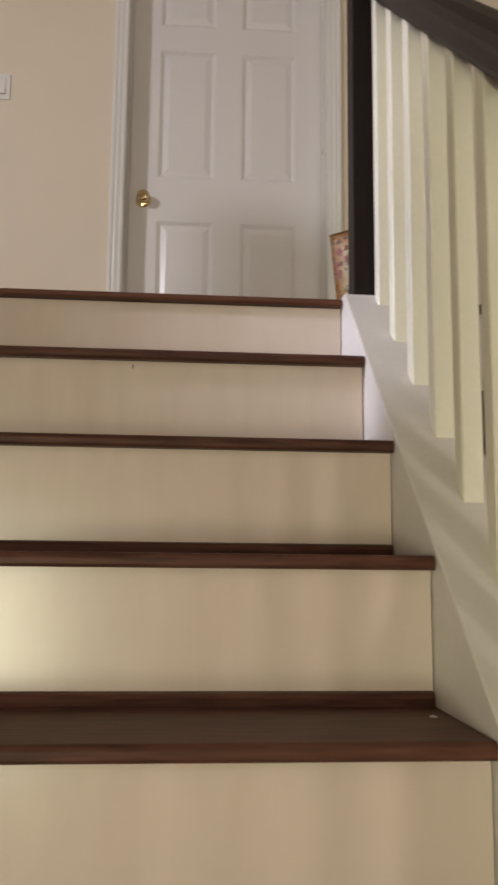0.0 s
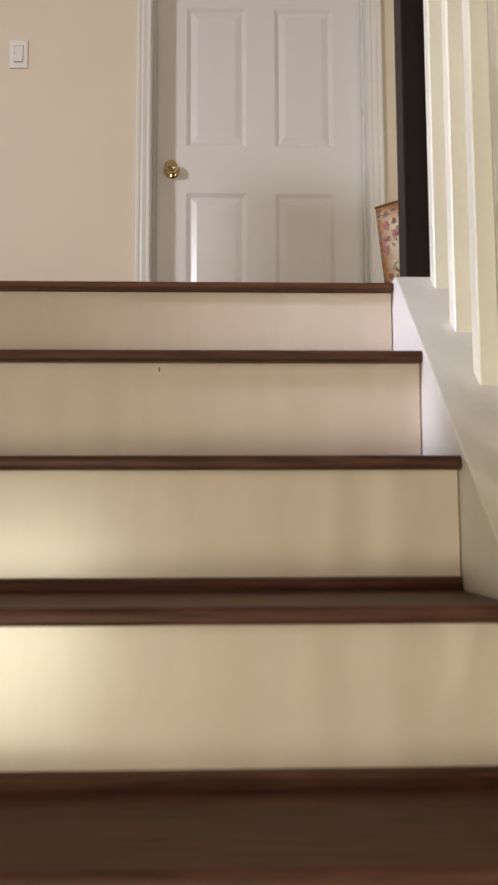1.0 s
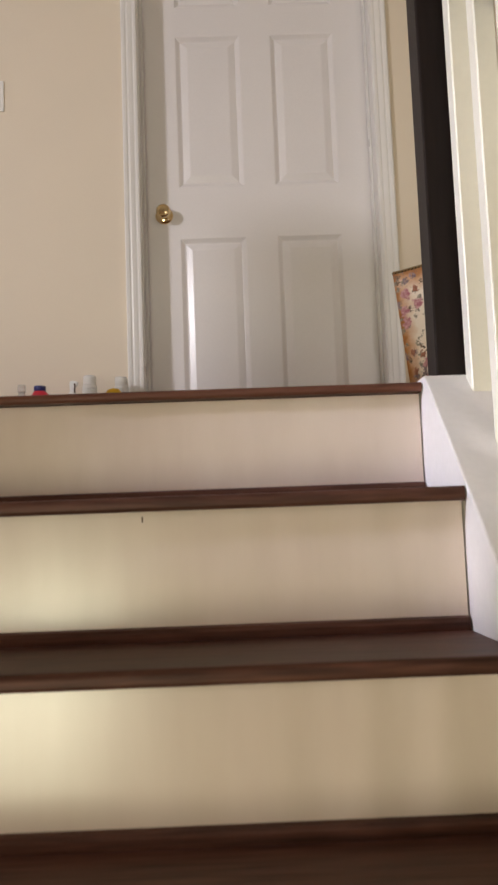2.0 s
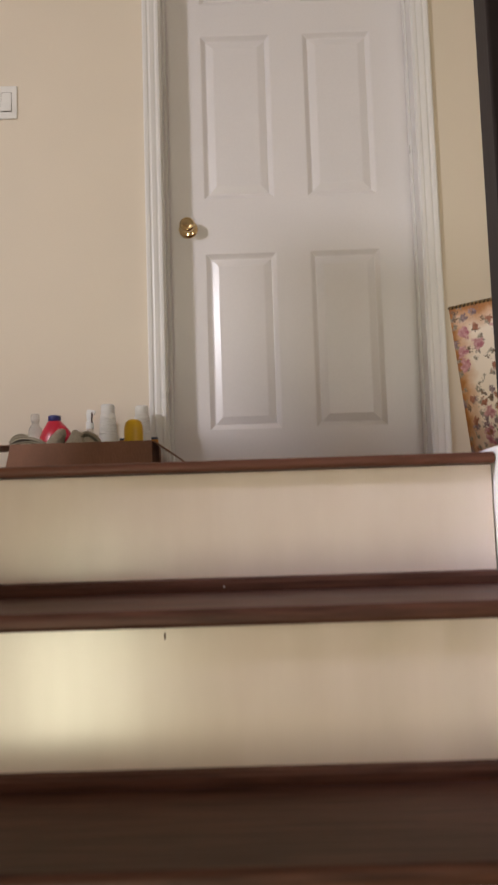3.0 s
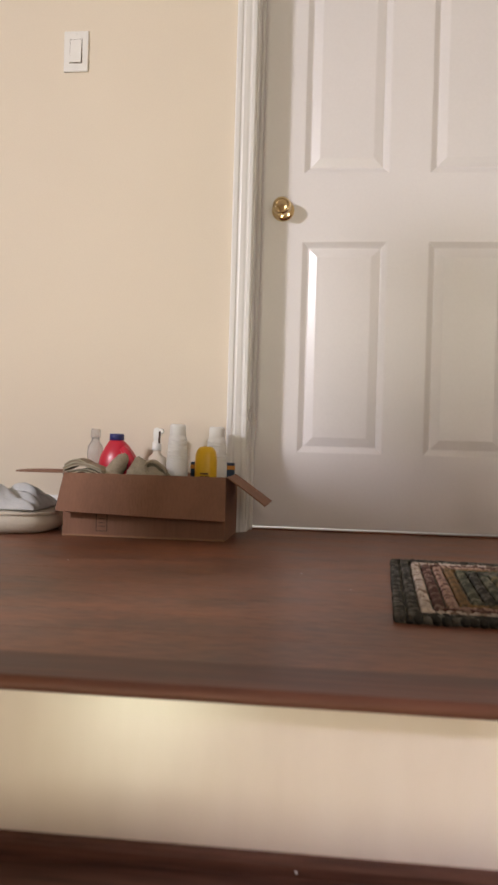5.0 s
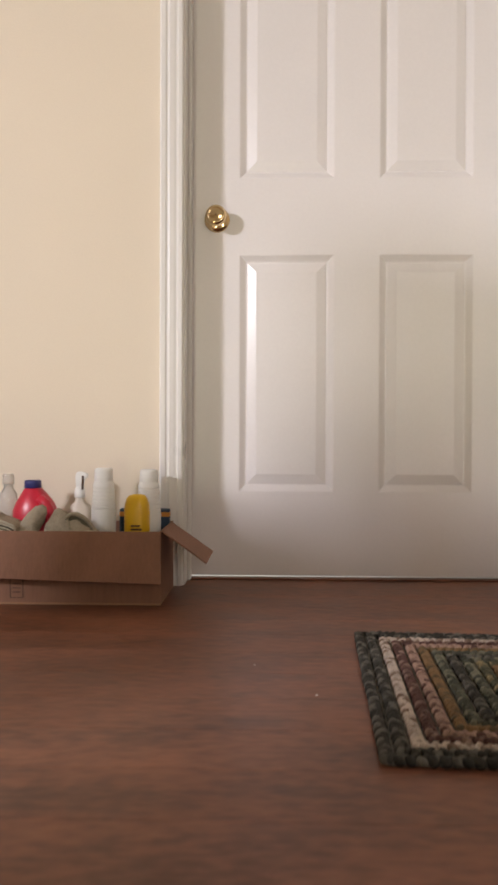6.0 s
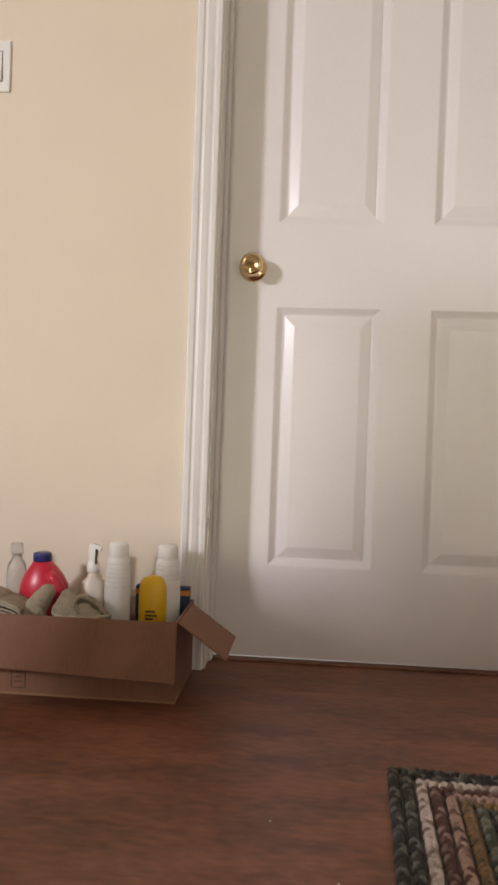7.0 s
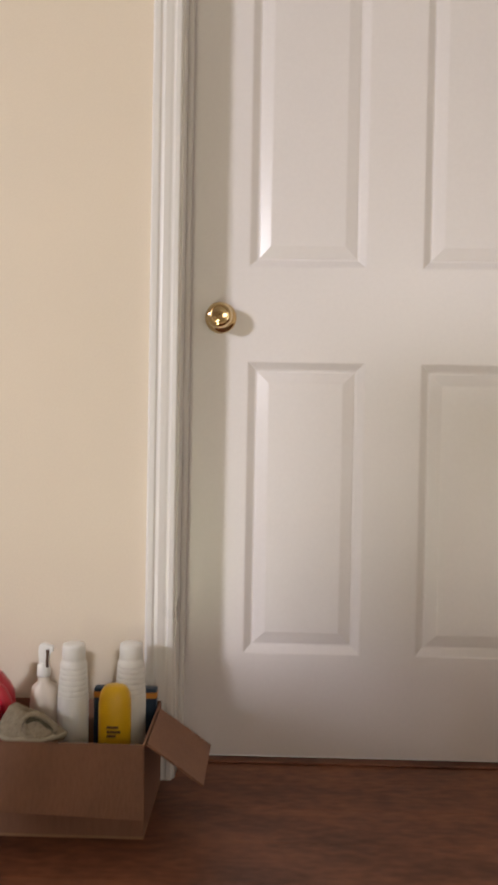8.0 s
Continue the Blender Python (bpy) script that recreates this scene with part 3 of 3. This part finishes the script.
def floral_basket():
    """Square wastebasket with sides that lean outwards, papered with roses, and a twisted rope round the rim."""
    bin_ = thing("wastebasket", (0.790, -1.155, RUG_T), "square tapered wastebasket papered with roses, rope rim", "wastebasket", turn=47)
    H, half0, half1, t = 0.303, 0.078, 0.100, 0.004
    for side in range(4):
        b = bmesh.new()
        uvl = b.loops.layers.uv.new("UVMap")
        N = 6

        def row(u, z, inset):
            hw = half0 + (half1 - half0) * z / H
            return (u * (hw - inset), -(hw - inset), z)
        outer = [[b.verts.new(row(-1 + 2 * i / N, H * j / 8, 0)) for i in range(N + 1)] for j in range(9)]
        inner = [[b.verts.new(row(-1 + 2 * i / N, max(H * j / 8, 0.004), t)) for i in range(N + 1)] for j in range(9)]
        for j in range(8):
            for i in range(N):
                f = b.faces.new((outer[j][i], outer[j][i + 1], outer[j + 1][i + 1], outer[j + 1][i]))
                g = b.faces.new((inner[j][i + 1], inner[j][i], inner[j + 1][i], inner[j + 1][i + 1]))
        for i in range(N):
            b.faces.new((outer[8][i], outer[8][i + 1], inner[8][i + 1], inner[8][i]))
            b.faces.new((outer[0][i + 1], outer[0][i], inner[0][i], inner[0][i + 1]))
        for f in b.faces:
            for lp in f.loops:
                co = lp.vert.co
                hw = half0 + (half1 - half0) * co.z / H
                lp[uvl].uv = ((co.x / hw * 0.5 + 0.5) * 0.185, co.z)
        ob = part("side", b, FLORAL, bin_, "rose-printed cream paper with orange edges" if side == 0 else "")
        ob.matrix_local = pose(0, 0, 0, 0, 0, 90 * side)
    part("bottom", boxed(-half0 + t, -half0 + t, 0.0, half0 - t, half0 - t, 0.004), CREAM, bin_)
    # twisted rope: two strands wound round each other along the rim
    path = []
    c = half1 - 0.001
    corners = [(-c, -c), (c, -c), (c, c), (-c, c)]
    for k in range(4):
        (ax, ay), (bx, by) = corners[k], corners[(k + 1) % 4]
        for i in range(140):
            path.append((ax + (bx - ax) * i / 140, ay + (by - ay) * i / 140))
    rim = None
    for ph in (0, math.pi):
        b = bmesh.new()
        pts = []
        for i in range(561):
            x, y = path[i % 560]
            a = i * 2 * math.pi / 6 + ph
            L = math.hypot(x, y)
            pts.append((x + x / L * 0.0017 * math.cos(a), y + y / L * 0.0017 * math.cos(a), H + 0.002 + 0.0017 * math.sin(a)))
        tube(b, pts, 0.0022, 6)
        part("rope_rim", b, ROPE if ph == 0 else material("gold_rope", (0.35, 0.22, 0.09), 0.4, metal=0.5, var=0.3, bump=0.05), bin_, "twisted bronze rope", True)


floral_basket()

# cardboard box with its flaps
BX0, BX1, BY0, BY1, BZ = -0.462, -0.045, -0.348, -0.122, 0.160
box = thing("cardboard_box", (0, 0, 0), "open brown cardboard box full of bottles and cloths", "box")
T = 0.004
b = bmesh.new()
block(b, BX0, BY0, 0.0005, BX1, BY1, 0.005)
part("base", b, CARD_IN, box)
for n_, q in (("front", (BX0, BY0, 0.005, BX1, BY0 + T, BZ)), ("back", (BX0, BY1 - T, 0.005, BX1, BY1, BZ)), ("end", (BX0, BY0 + T, 0.005, BX0 + T, BY1 - T, BZ)), ("end", (BX1 - T, BY0 + T, 0.005, BX1, BY1 - T, BZ))):
    part(n_, boxed(*q), CARD, box)


def flap(p, u, v, w, h, curl=0.0, skew=0.0, lean=0.0):
    """A board hinged at p, running w along u and h along v, bent a little towards its free edge."""
    p, u, v = Vector(p), Vector(u).normalized(), Vector(v).normalized()
    nrm = u.cross(v).normalized()
    b_ = bmesh.new()
    N, M = 8, 6
    lay = []
    for side in (0.5, -0.5):
        g = []
        for j in range(M + 1):
            s = j / M
            g.append([b_.verts.new(p + u * (w * (i / N) + skew * s * (1 if i > N / 2 else -1)) + v * (h * s * (1 - lean + lean * i / N)) + nrm * (curl * s * s * (0.6 + 0.4 * math.sin(3.0 * i / N + 0.5)) + side * 0.0035)) for i in range(N + 1)])
        lay.append(g)
    for g, flip in ((lay[0], 1), (lay[1], -1)):
        for j in range(M):
            for i in range(N):
                b_.faces.new((g[j][i], g[j][i + 1], g[j + 1][i + 1], g[j + 1][i])[::flip])
    o, q = lay
    for i in range(N):
        b_.faces.new((o[0][i], o[0][i + 1], q[0][i + 1], q[0][i]))
        b_.faces.new((o[M][i], o[M][i + 1], q[M][i + 1], q[M][i]))
    for j in range(M):
        b_.faces.new((o[j][0], o[j + 1][0], q[j + 1][0], q[j][0]))
        b_.faces.new((o[j][N], o[j + 1][N], q[j + 1][N], q[j][N]))
    return b_


part("flap", flap((BX0 + 0.002, BY0 - 0.003, BZ), (1, 0, 0), (0.0, -0.40, -0.92), BX1 - BX0 - 0.004, 0.114, 0.008, 0.009, 0.12), CARD, box, "front flap folded down")
part("flap", flap((BX1 + 0.003, BY0 + 0.004, BZ), (0, 1, 0), (0.83, 0.0, -0.56), BY1 - BY0 - 0.05, 0.118, 0.004, 0.0), CARD, box, "end flap folded outwards")
part("flap", flap((BX0 - 0.003, BY0 + 0.008, BZ), (0, 1, 0), (-1.0, 0.0, -0.02), BY1 - BY0 - 0.05, 0.128, 0.003, 0.0), CARD, box, "end flap standing straight out")
mk = bmesh.new()
mx, mz = -0.375, 0.026
for x0, z0, x1, z1 in ((0, 0, 0.030, 0.0016), (0, 0.0464, 0.030, 0.048), (0, 0, 0.0022, 0.048), (0.0278, 0, 0.030, 0.048), (0.006, 0.012, 0.024, 0.0140), (0.006, 0.021, 0.024, 0.0230), (0.006, 0.031, 0.024, 0.0330)):
    block(mk, mx + x0, BY0 - 0.0006, mz - 0.012 + z0, mx + x1, BY0 - 0.0001, mz - 0.012 + z1)
part("printed_mark", mk, INK, box, "dark printed handling mark")


def loft(sections, n=28, power=2.6):
    """Rounded-rectangle sections (cx, cy, z, half width, half depth)."""
    b_ = bmesh.new()
    rings = []
    for cx, cy, z, hw, hd in sections:
        ring = []
        for i in range(n):
            a = 2 * math.pi * i / n
            ca, sa = math.cos(a), math.sin(a)
            ring.append(b_.verts.new((cx + hw * math.copysign(abs(ca) ** (2 / power), ca), cy + hd * math.copysign(abs(sa) ** (2 / power), sa), z)))
        rings.append(ring)
    for a, c in zip(rings, rings[1:]):
        for i in range(n):
            b_.faces.new((a[i], a[(i + 1) % n], c[(i + 1) % n], c[i]))
    b_.faces.new(rings[0][::-1])
    b_.faces.new(rings[-1])
    return b_


FZ = 0.0055
jug = thing("detergent_jug", (-0.360, -0.205, FZ), "red plastic detergent jug with dark blue cap in the box", "jug")
part("body", loft([(0, 0, 0, 0.050, 0.036), (0, 0, 0.004, 0.053, 0.039), (0, 0, 0.165, 0.054, 0.040), (0.0, 0, 0.190, 0.052, 0.038), (-0.001, 0, 0.208, 0.043, 0.033), (-0.003, 0, 0.225, 0.031, 0.026), (-0.005, 0, 0.236, 0.022, 0.020), (-0.006, 0, 0.240, 0.018, 0.017)], 12, 2.4), RED, jug, "", True)
part("cap", lathe(bmesh.new(), [(0.0185, 0.239), (0.0195, 0.240), (0.0195, 0.252), (0.0190, 0.256), (0.0165, 0.257)], 28, centre=(-0.006, 0)), BLUE, jug, "dark blue ribbed cap", True)
b = tube(bmesh.new(), [(0.018, -0.030, 0.220), (0.034, -0.032, 0.204), (0.047, -0.033, 0.180), (0.052, -0.032, 0.150), (0.050, -0.028, 0.120)], [0.010, 0.012, 0.012, 0.012, 0.010], 12)
part("handle", b, RED, jug, "", True)
b = lathe(bmesh.new(), [(0.013, 0.0), (0.013, 0.0012), (0.010, 0.0016)], 20)
bmesh.ops.transform(b, matrix=pose(0.022, -0.0405, 0.170, 90), verts=b.verts)
part("round_sticker", b, INK, jug, "dark round sticker")


def ribbed_bottle(x, y, r, h, name_label):
    t = thing("ribbed_bottle", (x, y, FZ), name_label, "bottle", group="white bottles in the box")
    prof = [(r * 0.90, 0.0), (r * 0.97, 0.004), (r, 0.012), (r, h * 0.62)]
    for i in range(6):
        z = h * (0.66 + 0.034 * i)
        k = r * (1.0 - 0.022 * i)
        prof += [(k * 0.985, z), (k * 0.985, z + h * 0.004), (k * 0.93, z + h * 0.008), (k * 0.93, z + h * 0.012), (k * 0.985, z + h * 0.016), (k * 0.985, z + h * 0.028)]
    prof += [(r * 0.84, h * 0.875), (r * 0.76, h * 0.895)]
    part("body", lathe(bmesh.new(), prof, 28), PLASTIC, t, "", False)
    part("cap", lathe(bmesh.new(), [(r * 0.74, h * 0.893), (r * 0.76, h * 0.90), (r * 0.74, h * 0.975), (r * 0.70, h * 0.992), (r * 0.55, h)], 28), PLASTIC, t, "white screw cap", True)
    return t


ribbed_bottle(-0.199, -0.205, 0.0285, 0.287, "tall white ribbed plastic bottle beside a knitted beanie")
ribbed_bottle(-0.097, -0.178, 0.0290, 0.283, "tall white ribbed plastic bottle behind a yellow one")

yel = thing("yellow_bottle", (-0.111, -0.262, FZ), "yellow rounded plastic bottle in the cardboard box", "bottle")
part("body", loft([(0, 0, 0, 0.025, 0.020), (0, 0, 0.006, 0.0285, 0.023), (0, 0, 0.190, 0.0290, 0.023), (0, 0, 0.208, 0.0278, 0.022), (0, 0, 0.220, 0.0240, 0.019), (0, 0, 0.227, 0.0180, 0.015), (0, 0, 0.230, 0.009, 0.008)], 28, 2.2), YELLOW, yel, "", True)
b = bmesh.new()
for i, (w, z) in enumerate(((0.020, 0.158), (0.024, 0.150), (0.016, 0.143))):
    block(b, -0.010, -0.0245, z, -0.010 + w, -0.0225, z + 0.004)
part("printed_mark", b, INK, yel, "dark printed bars")

spray = thing("spray_bottle", (-0.260, -0.175, FZ), "white trigger spray bottle with cream body in the box", "spray bottle")
part("body", loft([(0, 0, 0, 0.024, 0.017), (0, 0, 0.005, 0.027, 0.019), (0, 0, 0.165, 0.027, 0.019), (0, 0, 0.195, 0.024, 0.017), (-0.002, 0, 0.205, 0.011, 0.010), (-0.002, 0, 0.222, 0.010, 0.010)]), CREAM, spray, "cream translucent body", True)
part("collar", lathe(bmesh.new(), [(0.0125, 0.215), (0.0130, 0.218), (0.0125, 0.236), (0.009, 0.239)], 18, centre=(-0.002, 0)), PLASTIC, spray, "", True)
b = bmesh.new()
prism(b, [(-0.010, 0.236), (0.006, 0.236), (0.007, 0.258), (0.016, 0.262), (0.016, 0.272), (0.0, 0.277), (-0.010, 0.275), (-0.012, 0.262)], -0.007, 0.007, "y")
bmesh.ops.bevel(b, geom=b.edges[:], offset=0.0015, segments=2, affect="EDGES")
part("spray_head", b, PLASTIC, spray)
b = tube(bmesh.new(), [(0.006, -0.007, 0.266), (0.007, -0.009, 0.256), (0.006, -0.010, 0.244), (0.007, -0.011, 0.234)], 0.0026, 8)
part("trigger", b, INK, spray, "dark trigger", True)

clr = thing("clear_bottle", (-0.437, -0.165, FZ), "small clear plastic bottle against the wall in the box", "bottle")
part("body", loft([(0, 0, 0, 0.020, 0.020), (0, 0, 0.200, 0.022, 0.022), (0, 0, 0.222, 0.020, 0.020), (0, 0, 0.236, 0.011, 0.011), (0, 0, 0.246, 0.010, 0.010)], 24, 2.0), CLEAR, clr, "", True)
part("cap", lathe(bmesh.new(), [(0.013, 0.244), (0.0135, 0.246), (0.0130, 0.266), (0.011, 0.269)], 20), CLEAR, clr, "", True)

carton = thing("blue_carton", (-0.112, -0.139, FZ), "dark blue carton with orange band behind the bottles", "carton")
part("body", boxed(-0.060, -0.011, 0, 0.060, 0.011, 0.186, 0.002), TEAL, carton)
part("band", boxed(-0.0605, -0.0115, 0.166, 0.0605, 0.0115, 0.180, 0.002), ORANGE, carton, "orange printed band")


def rumple(b_, amp, scale, seed=0.0):
    for v in b_.verts:
        d = noise.noise_vector(v.co * scale + Vector((seed, seed, seed)))
        d += 0.45 * noise.noise_vector(v.co * scale * 2.6 + Vector((seed, 2.0, seed)))
        v.co += d * amp
    return b_


# socks and cloths heaped in the front of the box; each reaches down to the base
sock = thing("beanie", (-0.254, -0.286, FZ), "olive grey knitted beanie with pale hem in the box", "hat")
b = bmesh.new()
rings = []
for cx, cy, z, hw, hd, tilt in ((0.0, 0, 0.140, 0.058, 0.034, 0), (0.0, 0, 0.150, 0.058, 0.034, 0), (-0.001, 0, 0.160, 0.052, 0.032, -0.05), (-0.003, 0, 0.171, 0.043, 0.029, -0.12), (-0.006, 0, 0.180, 0.034, 0.025, -0.22), (-0.008, 0, 0.186, 0.028, 0.020, -0.30),
                                (-0.004, 0, 0.187, 0.025, 0.017, -0.42), (0.000, 0, 0.184, 0.021, 0.013, -0.50), (0.003, 0, 0.172, 0.017, 0.010, -0.4), (0.003, 0, 0.158, 0.008, 0.006, -0.2)):
    rings.append([b.verts.new((cx + hw * math.cos(2 * math.pi * i / 28), cy + hd * math.sin(2 * math.pi * i / 28), z + tilt * hw * math.cos(2 * math.pi * i / 28))) for i in range(28)])
for r0, r1 in zip(rings, rings[1:]):
    for i in range(28):
        b.faces.new((r0[i], r0[(i + 1) % 28], r1[(i + 1) % 28], r1[i]))
b.faces.new(rings[0][::-1])
b.faces.new(rings[-1])
part("cuff", rumple(b, 0.009, 24, 1.0), CLOTH, sock, "olive grey knitted cuff standing open", True)
b = tube(bmesh.new(), [(0.057 * math.cos(2 * math.pi * i / 28), 0.0355 * math.sin(2 * math.pi * i / 28), 0.147) for i in range(29)], 0.0038, 8)
part("hem", rumple(b, 0.009, 24, 1.0), HEM, sock, "pale hem", True)
c0, e1, e2 = Vector((0.020, -0.024, 0.166)), Vector((0.024, 0.004, -0.017)), Vector((0.010, 0.006, 0.014))
b = tube(bmesh.new(), [c0 + e1 * math.cos(2 * math.pi * i / 24) + e2 * math.sin(2 * math.pi * i / 24) for i in range(25)], 0.0045, 8)
part("rim", rumple(b, 0.003, 40, 2.0), CLOTH, sock, "thick knitted rim", True)
b = bmesh.new()
back = e1.cross(e2).normalized() * -0.006
hub = b.verts.new(c0 + back)
loop = [b.verts.new(c0 + e1 * math.cos(2 * math.pi * i / 24) + e2 * math.sin(2 * math.pi * i / 24)) for i in range(24)]
for i in range(24):
    b.faces.new((hub, loop[i], loop[(i + 1) % 24]))
part("lining", b, CLOTH_DARK, sock, "dark inside of the opening", True)
b = loft([(0, 0, 0, 0.050, 0.030), (0, 0, 0.06, 0.054, 0.034), (0, 0, 0.108, 0.054, 0.032), (0, 0, 0.140, 0.046, 0.026)], 24, 2.2)
part("bundle", rumple(b, 0.006, 26, 4.0), CLOTH_DARK, sock, "", True)

glove = thing("knit_glove", (-0.348, -0.282, FZ), "olive grey knitted glove standing up in the box", "glove")
b = tube(bmesh.new(), [(-0.026, 0.004, 0.100), (-0.020, 0.002, 0.132), (-0.004, -0.002, 0.156), (0.014, -0.004, 0.178), (0.026, -0.004, 0.196), (0.031, -0.004, 0.204)], [0.018, 0.022, 0.021, 0.019, 0.015, 0.006], 16)
part("thumb", rumple(b, 0.005, 34, 5.0), CLOTH, glove, "", True)
b = tube(bmesh.new(), [(-0.044, -0.004, 0.095), (-0.030, -0.010, 0.128), (-0.012, -0.014, 0.146), (0.006, -0.014, 0.150), (0.018, -0.010, 0.134)], [0.014, 0.019, 0.018, 0.016, 0.009], 14)
part("fingers", rumple(b, 0.005, 38, 6.0), CLOTH, glove, "", True)
b = loft([(0, 0, 0, 0.026, 0.028), (0, 0, 0.07, 0.032, 0.034), (0, 0, 0.115, 0.034, 0.030), (0, 0, 0.135, 0.020, 0.018)], 20, 2.2)
part("palm", rumple(b, 0.005, 28, 7.0), CLOTH, glove, "", True)

towel = thing("striped_towel", (-0.424, -0.290, FZ), "folded olive towel with dark stripes in the box", "towel")
b = loft([(0, 0, 0, 0.030, 0.040), (0, 0, 0.08, 0.033, 0.044), (0, 0, 0.135, 0.034, 0.044), (0, 0, 0.150, 0.026, 0.036)], 24, 3.0)
part("folded_base", rumple(b, 0.004, 24, 8.0), CLOTH_DARK, towel, "", True)
for k, (x0, x1, z0, top, y0, y1, mat_) in enumerate(((-0.040, 0.062, 0.144, 0.022, -0.050, 0.040, CLOTH_DARK), (-0.046, 0.058, 0.154, 0.026, -0.046, 0.036, CLOTH), (-0.044, 0.020, 0.166, 0.024, -0.040, 0.030, CLOTH))):
    up, low = [], []
    for i in range(15):
        q = i / 14
        x, h = x0 + (x1 - x0) * q, top * math.sin(math.pi * (0.10 + 0.86 * q)) ** 0.7
        up.append((x, z0 + h))
        low.append((x, z0 + h - 0.009))
    b = prism(bmesh.new(), up + low[::-1], y0, y1, "y")
    part("fold", rumple(b, 0.004, 26, 9.0 + k), mat_, towel, "", False)
    for dz in (-0.001, -0.008):
        b = tube(bmesh.new(), [(x, y0 - 0.001, z + dz) for x, z in up], 0.0016, 6)
        part("hem", rumple(b, 0.004, 26, 9.0 + k), HEM, towel, "pale stitched hem", True)

# cushion with a blanket on it, beside the box
cush = thing("floor_cushion", (-0.752, -0.262, 0.0), "cream fabric floor cushion lying beside the box", "cushion")
b = loft([(0, 0, 0.0005, 0.225, 0.115), (0, 0, 0.010, 0.245, 0.132), (0, 0, 0.030, 0.252, 0.138), (0, 0, 0.050, 0.244, 0.130), (0, 0, 0.060, 0.215, 0.105), (0, 0, 0.063, 0.10, 0.05)], 48, 3.2)
part("pad", rumple(b, 0.004, 14, 2.5), CUSHION, cush, "", True)
b = tube(bmesh.new(), [(0.247 * math.copysign(abs(math.cos(a)) ** 0.62, math.cos(a)), 0.133 * math.copysign(abs(math.sin(a)) ** 0.62, math.sin(a)), 0.052) for a in [2 * math.pi * i / 48 for i in range(49)]], 0.004, 8)
part("piping", b, CUSHION, cush, "", True)

blanket = thing("crumpled_blanket", (-0.745, -0.262, 0.060), "pale grey crumpled blanket heaped on the cream cushion", "blanket")
b = bmesh.new()
bmesh.ops.create_grid(b, x_segments=60, y_segments=36, size=1.0)
for v in b.verts:
    u, w = v.co.x, v.co.y
    edge = max(0.0, 1 - max(abs(u), abs(w)) ** 4)
    h = 0.036 + 0.020 * math.sin(9 * u + 3 * w) * 0.5 + 0.030 * noise.noise(Vector((u * 2.4, w * 2.4, 3.0)))
    fold = 0.008 * math.sin(26 * u * 0.6 + 14 * w + 3 * noise.noise(Vector((u * 3, w * 3, 7.0))))
    v.co = Vector((0.215 * u, 0.105 * w, 0.004 + max(0.0, edge) * max(0.008, h + fold + 0.016)))
r = bmesh.ops.extrude_face_region(b, geom=b.faces[:])
bmesh.ops.translate(b, vec=(0, 0, -0.003), verts=[g for g in r["geom"] if isinstance(g, bmesh.types.BMVert)])
part("cloth", b, SHEET, blanket, "", True)

# ---------------------------------------------------------------- marks on the risers and crumbs
chip = thing("paint_chip", (0.145, FRONTS[1] + 0.0215, TOPS[1] - 0.030), "small dark chip in the cream riser paint", "paint chip")
part("mark", boxed(-0.0011, -0.0008, -0.006, 0.0011, 0.0004, 0.002), INK, chip)
for cx, cy, cz, s in ((0.207, EDGE_Y + 0.0085, -0.183, 0.0022), (0.578, FRONTS[4] + 0.150, TOPS[4], 0.006), (0.262, -0.95, 0.0, 0.002), (0.170, -0.80, 0.0, 0.0016), (-0.31, -0.75, 0.0, 0.002)):
    c_ = thing("crumb", (cx, cy, cz), "tiny pale crumb lying on the dark wood", "crumb", group="crumbs")
    b = bmesh.new()
    bmesh.ops.create_icosphere(b, subdivisions=1, radius=s)
    for v in b.verts:
        v.co.z = max(v.co.z * 0.5, -0.0) + 0.0003
    part("grain", rumple(b, s * 0.2, 300, 1), PLASTIC, c_)

# ---------------------------------------------------------------- planks of the landing
rng = random.Random(11)
PW, PL = 0.1245, 2.60
row, y = 0, EDGE_Y + 0.0995
shared = {}
while y < WALL_Y - 0.002:
    y1 = min(y + PW, WALL_Y - 0.001)
    x = west - rng.uniform(0.65, 0.95)
    while x < east:
        a, c = max(x, west + 0.001), min(x + PL, east - 0.001)
        if c - a > 0.02:
            key = (round(c - a, 3), round(y1 - y, 3))
            if key not in shared:
                pb = bmesh.new()
                w_, h_ = c - a - 0.0003, y1 - y - 0.0003
                pts = [(0.0, -0.0155), (h_, -0.0155), (h_, -0.0003), (h_ - 0.0003, 0.0), (0.0003, 0.0), (0.0, -0.0003)]
                prism(pb, pts, 0, w_, "x")
                bmesh.ops.recalc_face_normals(pb, faces=pb.faces)
                me = bpy.data.meshes.new("plank")
                pb.to_mesh(me)
                pb.free()
                me.materials.append(PLANK)
                shared[key] = me
            ob = new("plank", shared[key])
            ob.location = (a, y, 0)
            ob.parent = landing
        x += PL
    y = y1
    row += 1
part("plank", boxed(-0.020, WALL_Y + 0.001, -0.0155, 0.826, 0.02, -0.001), PLANK, landing)
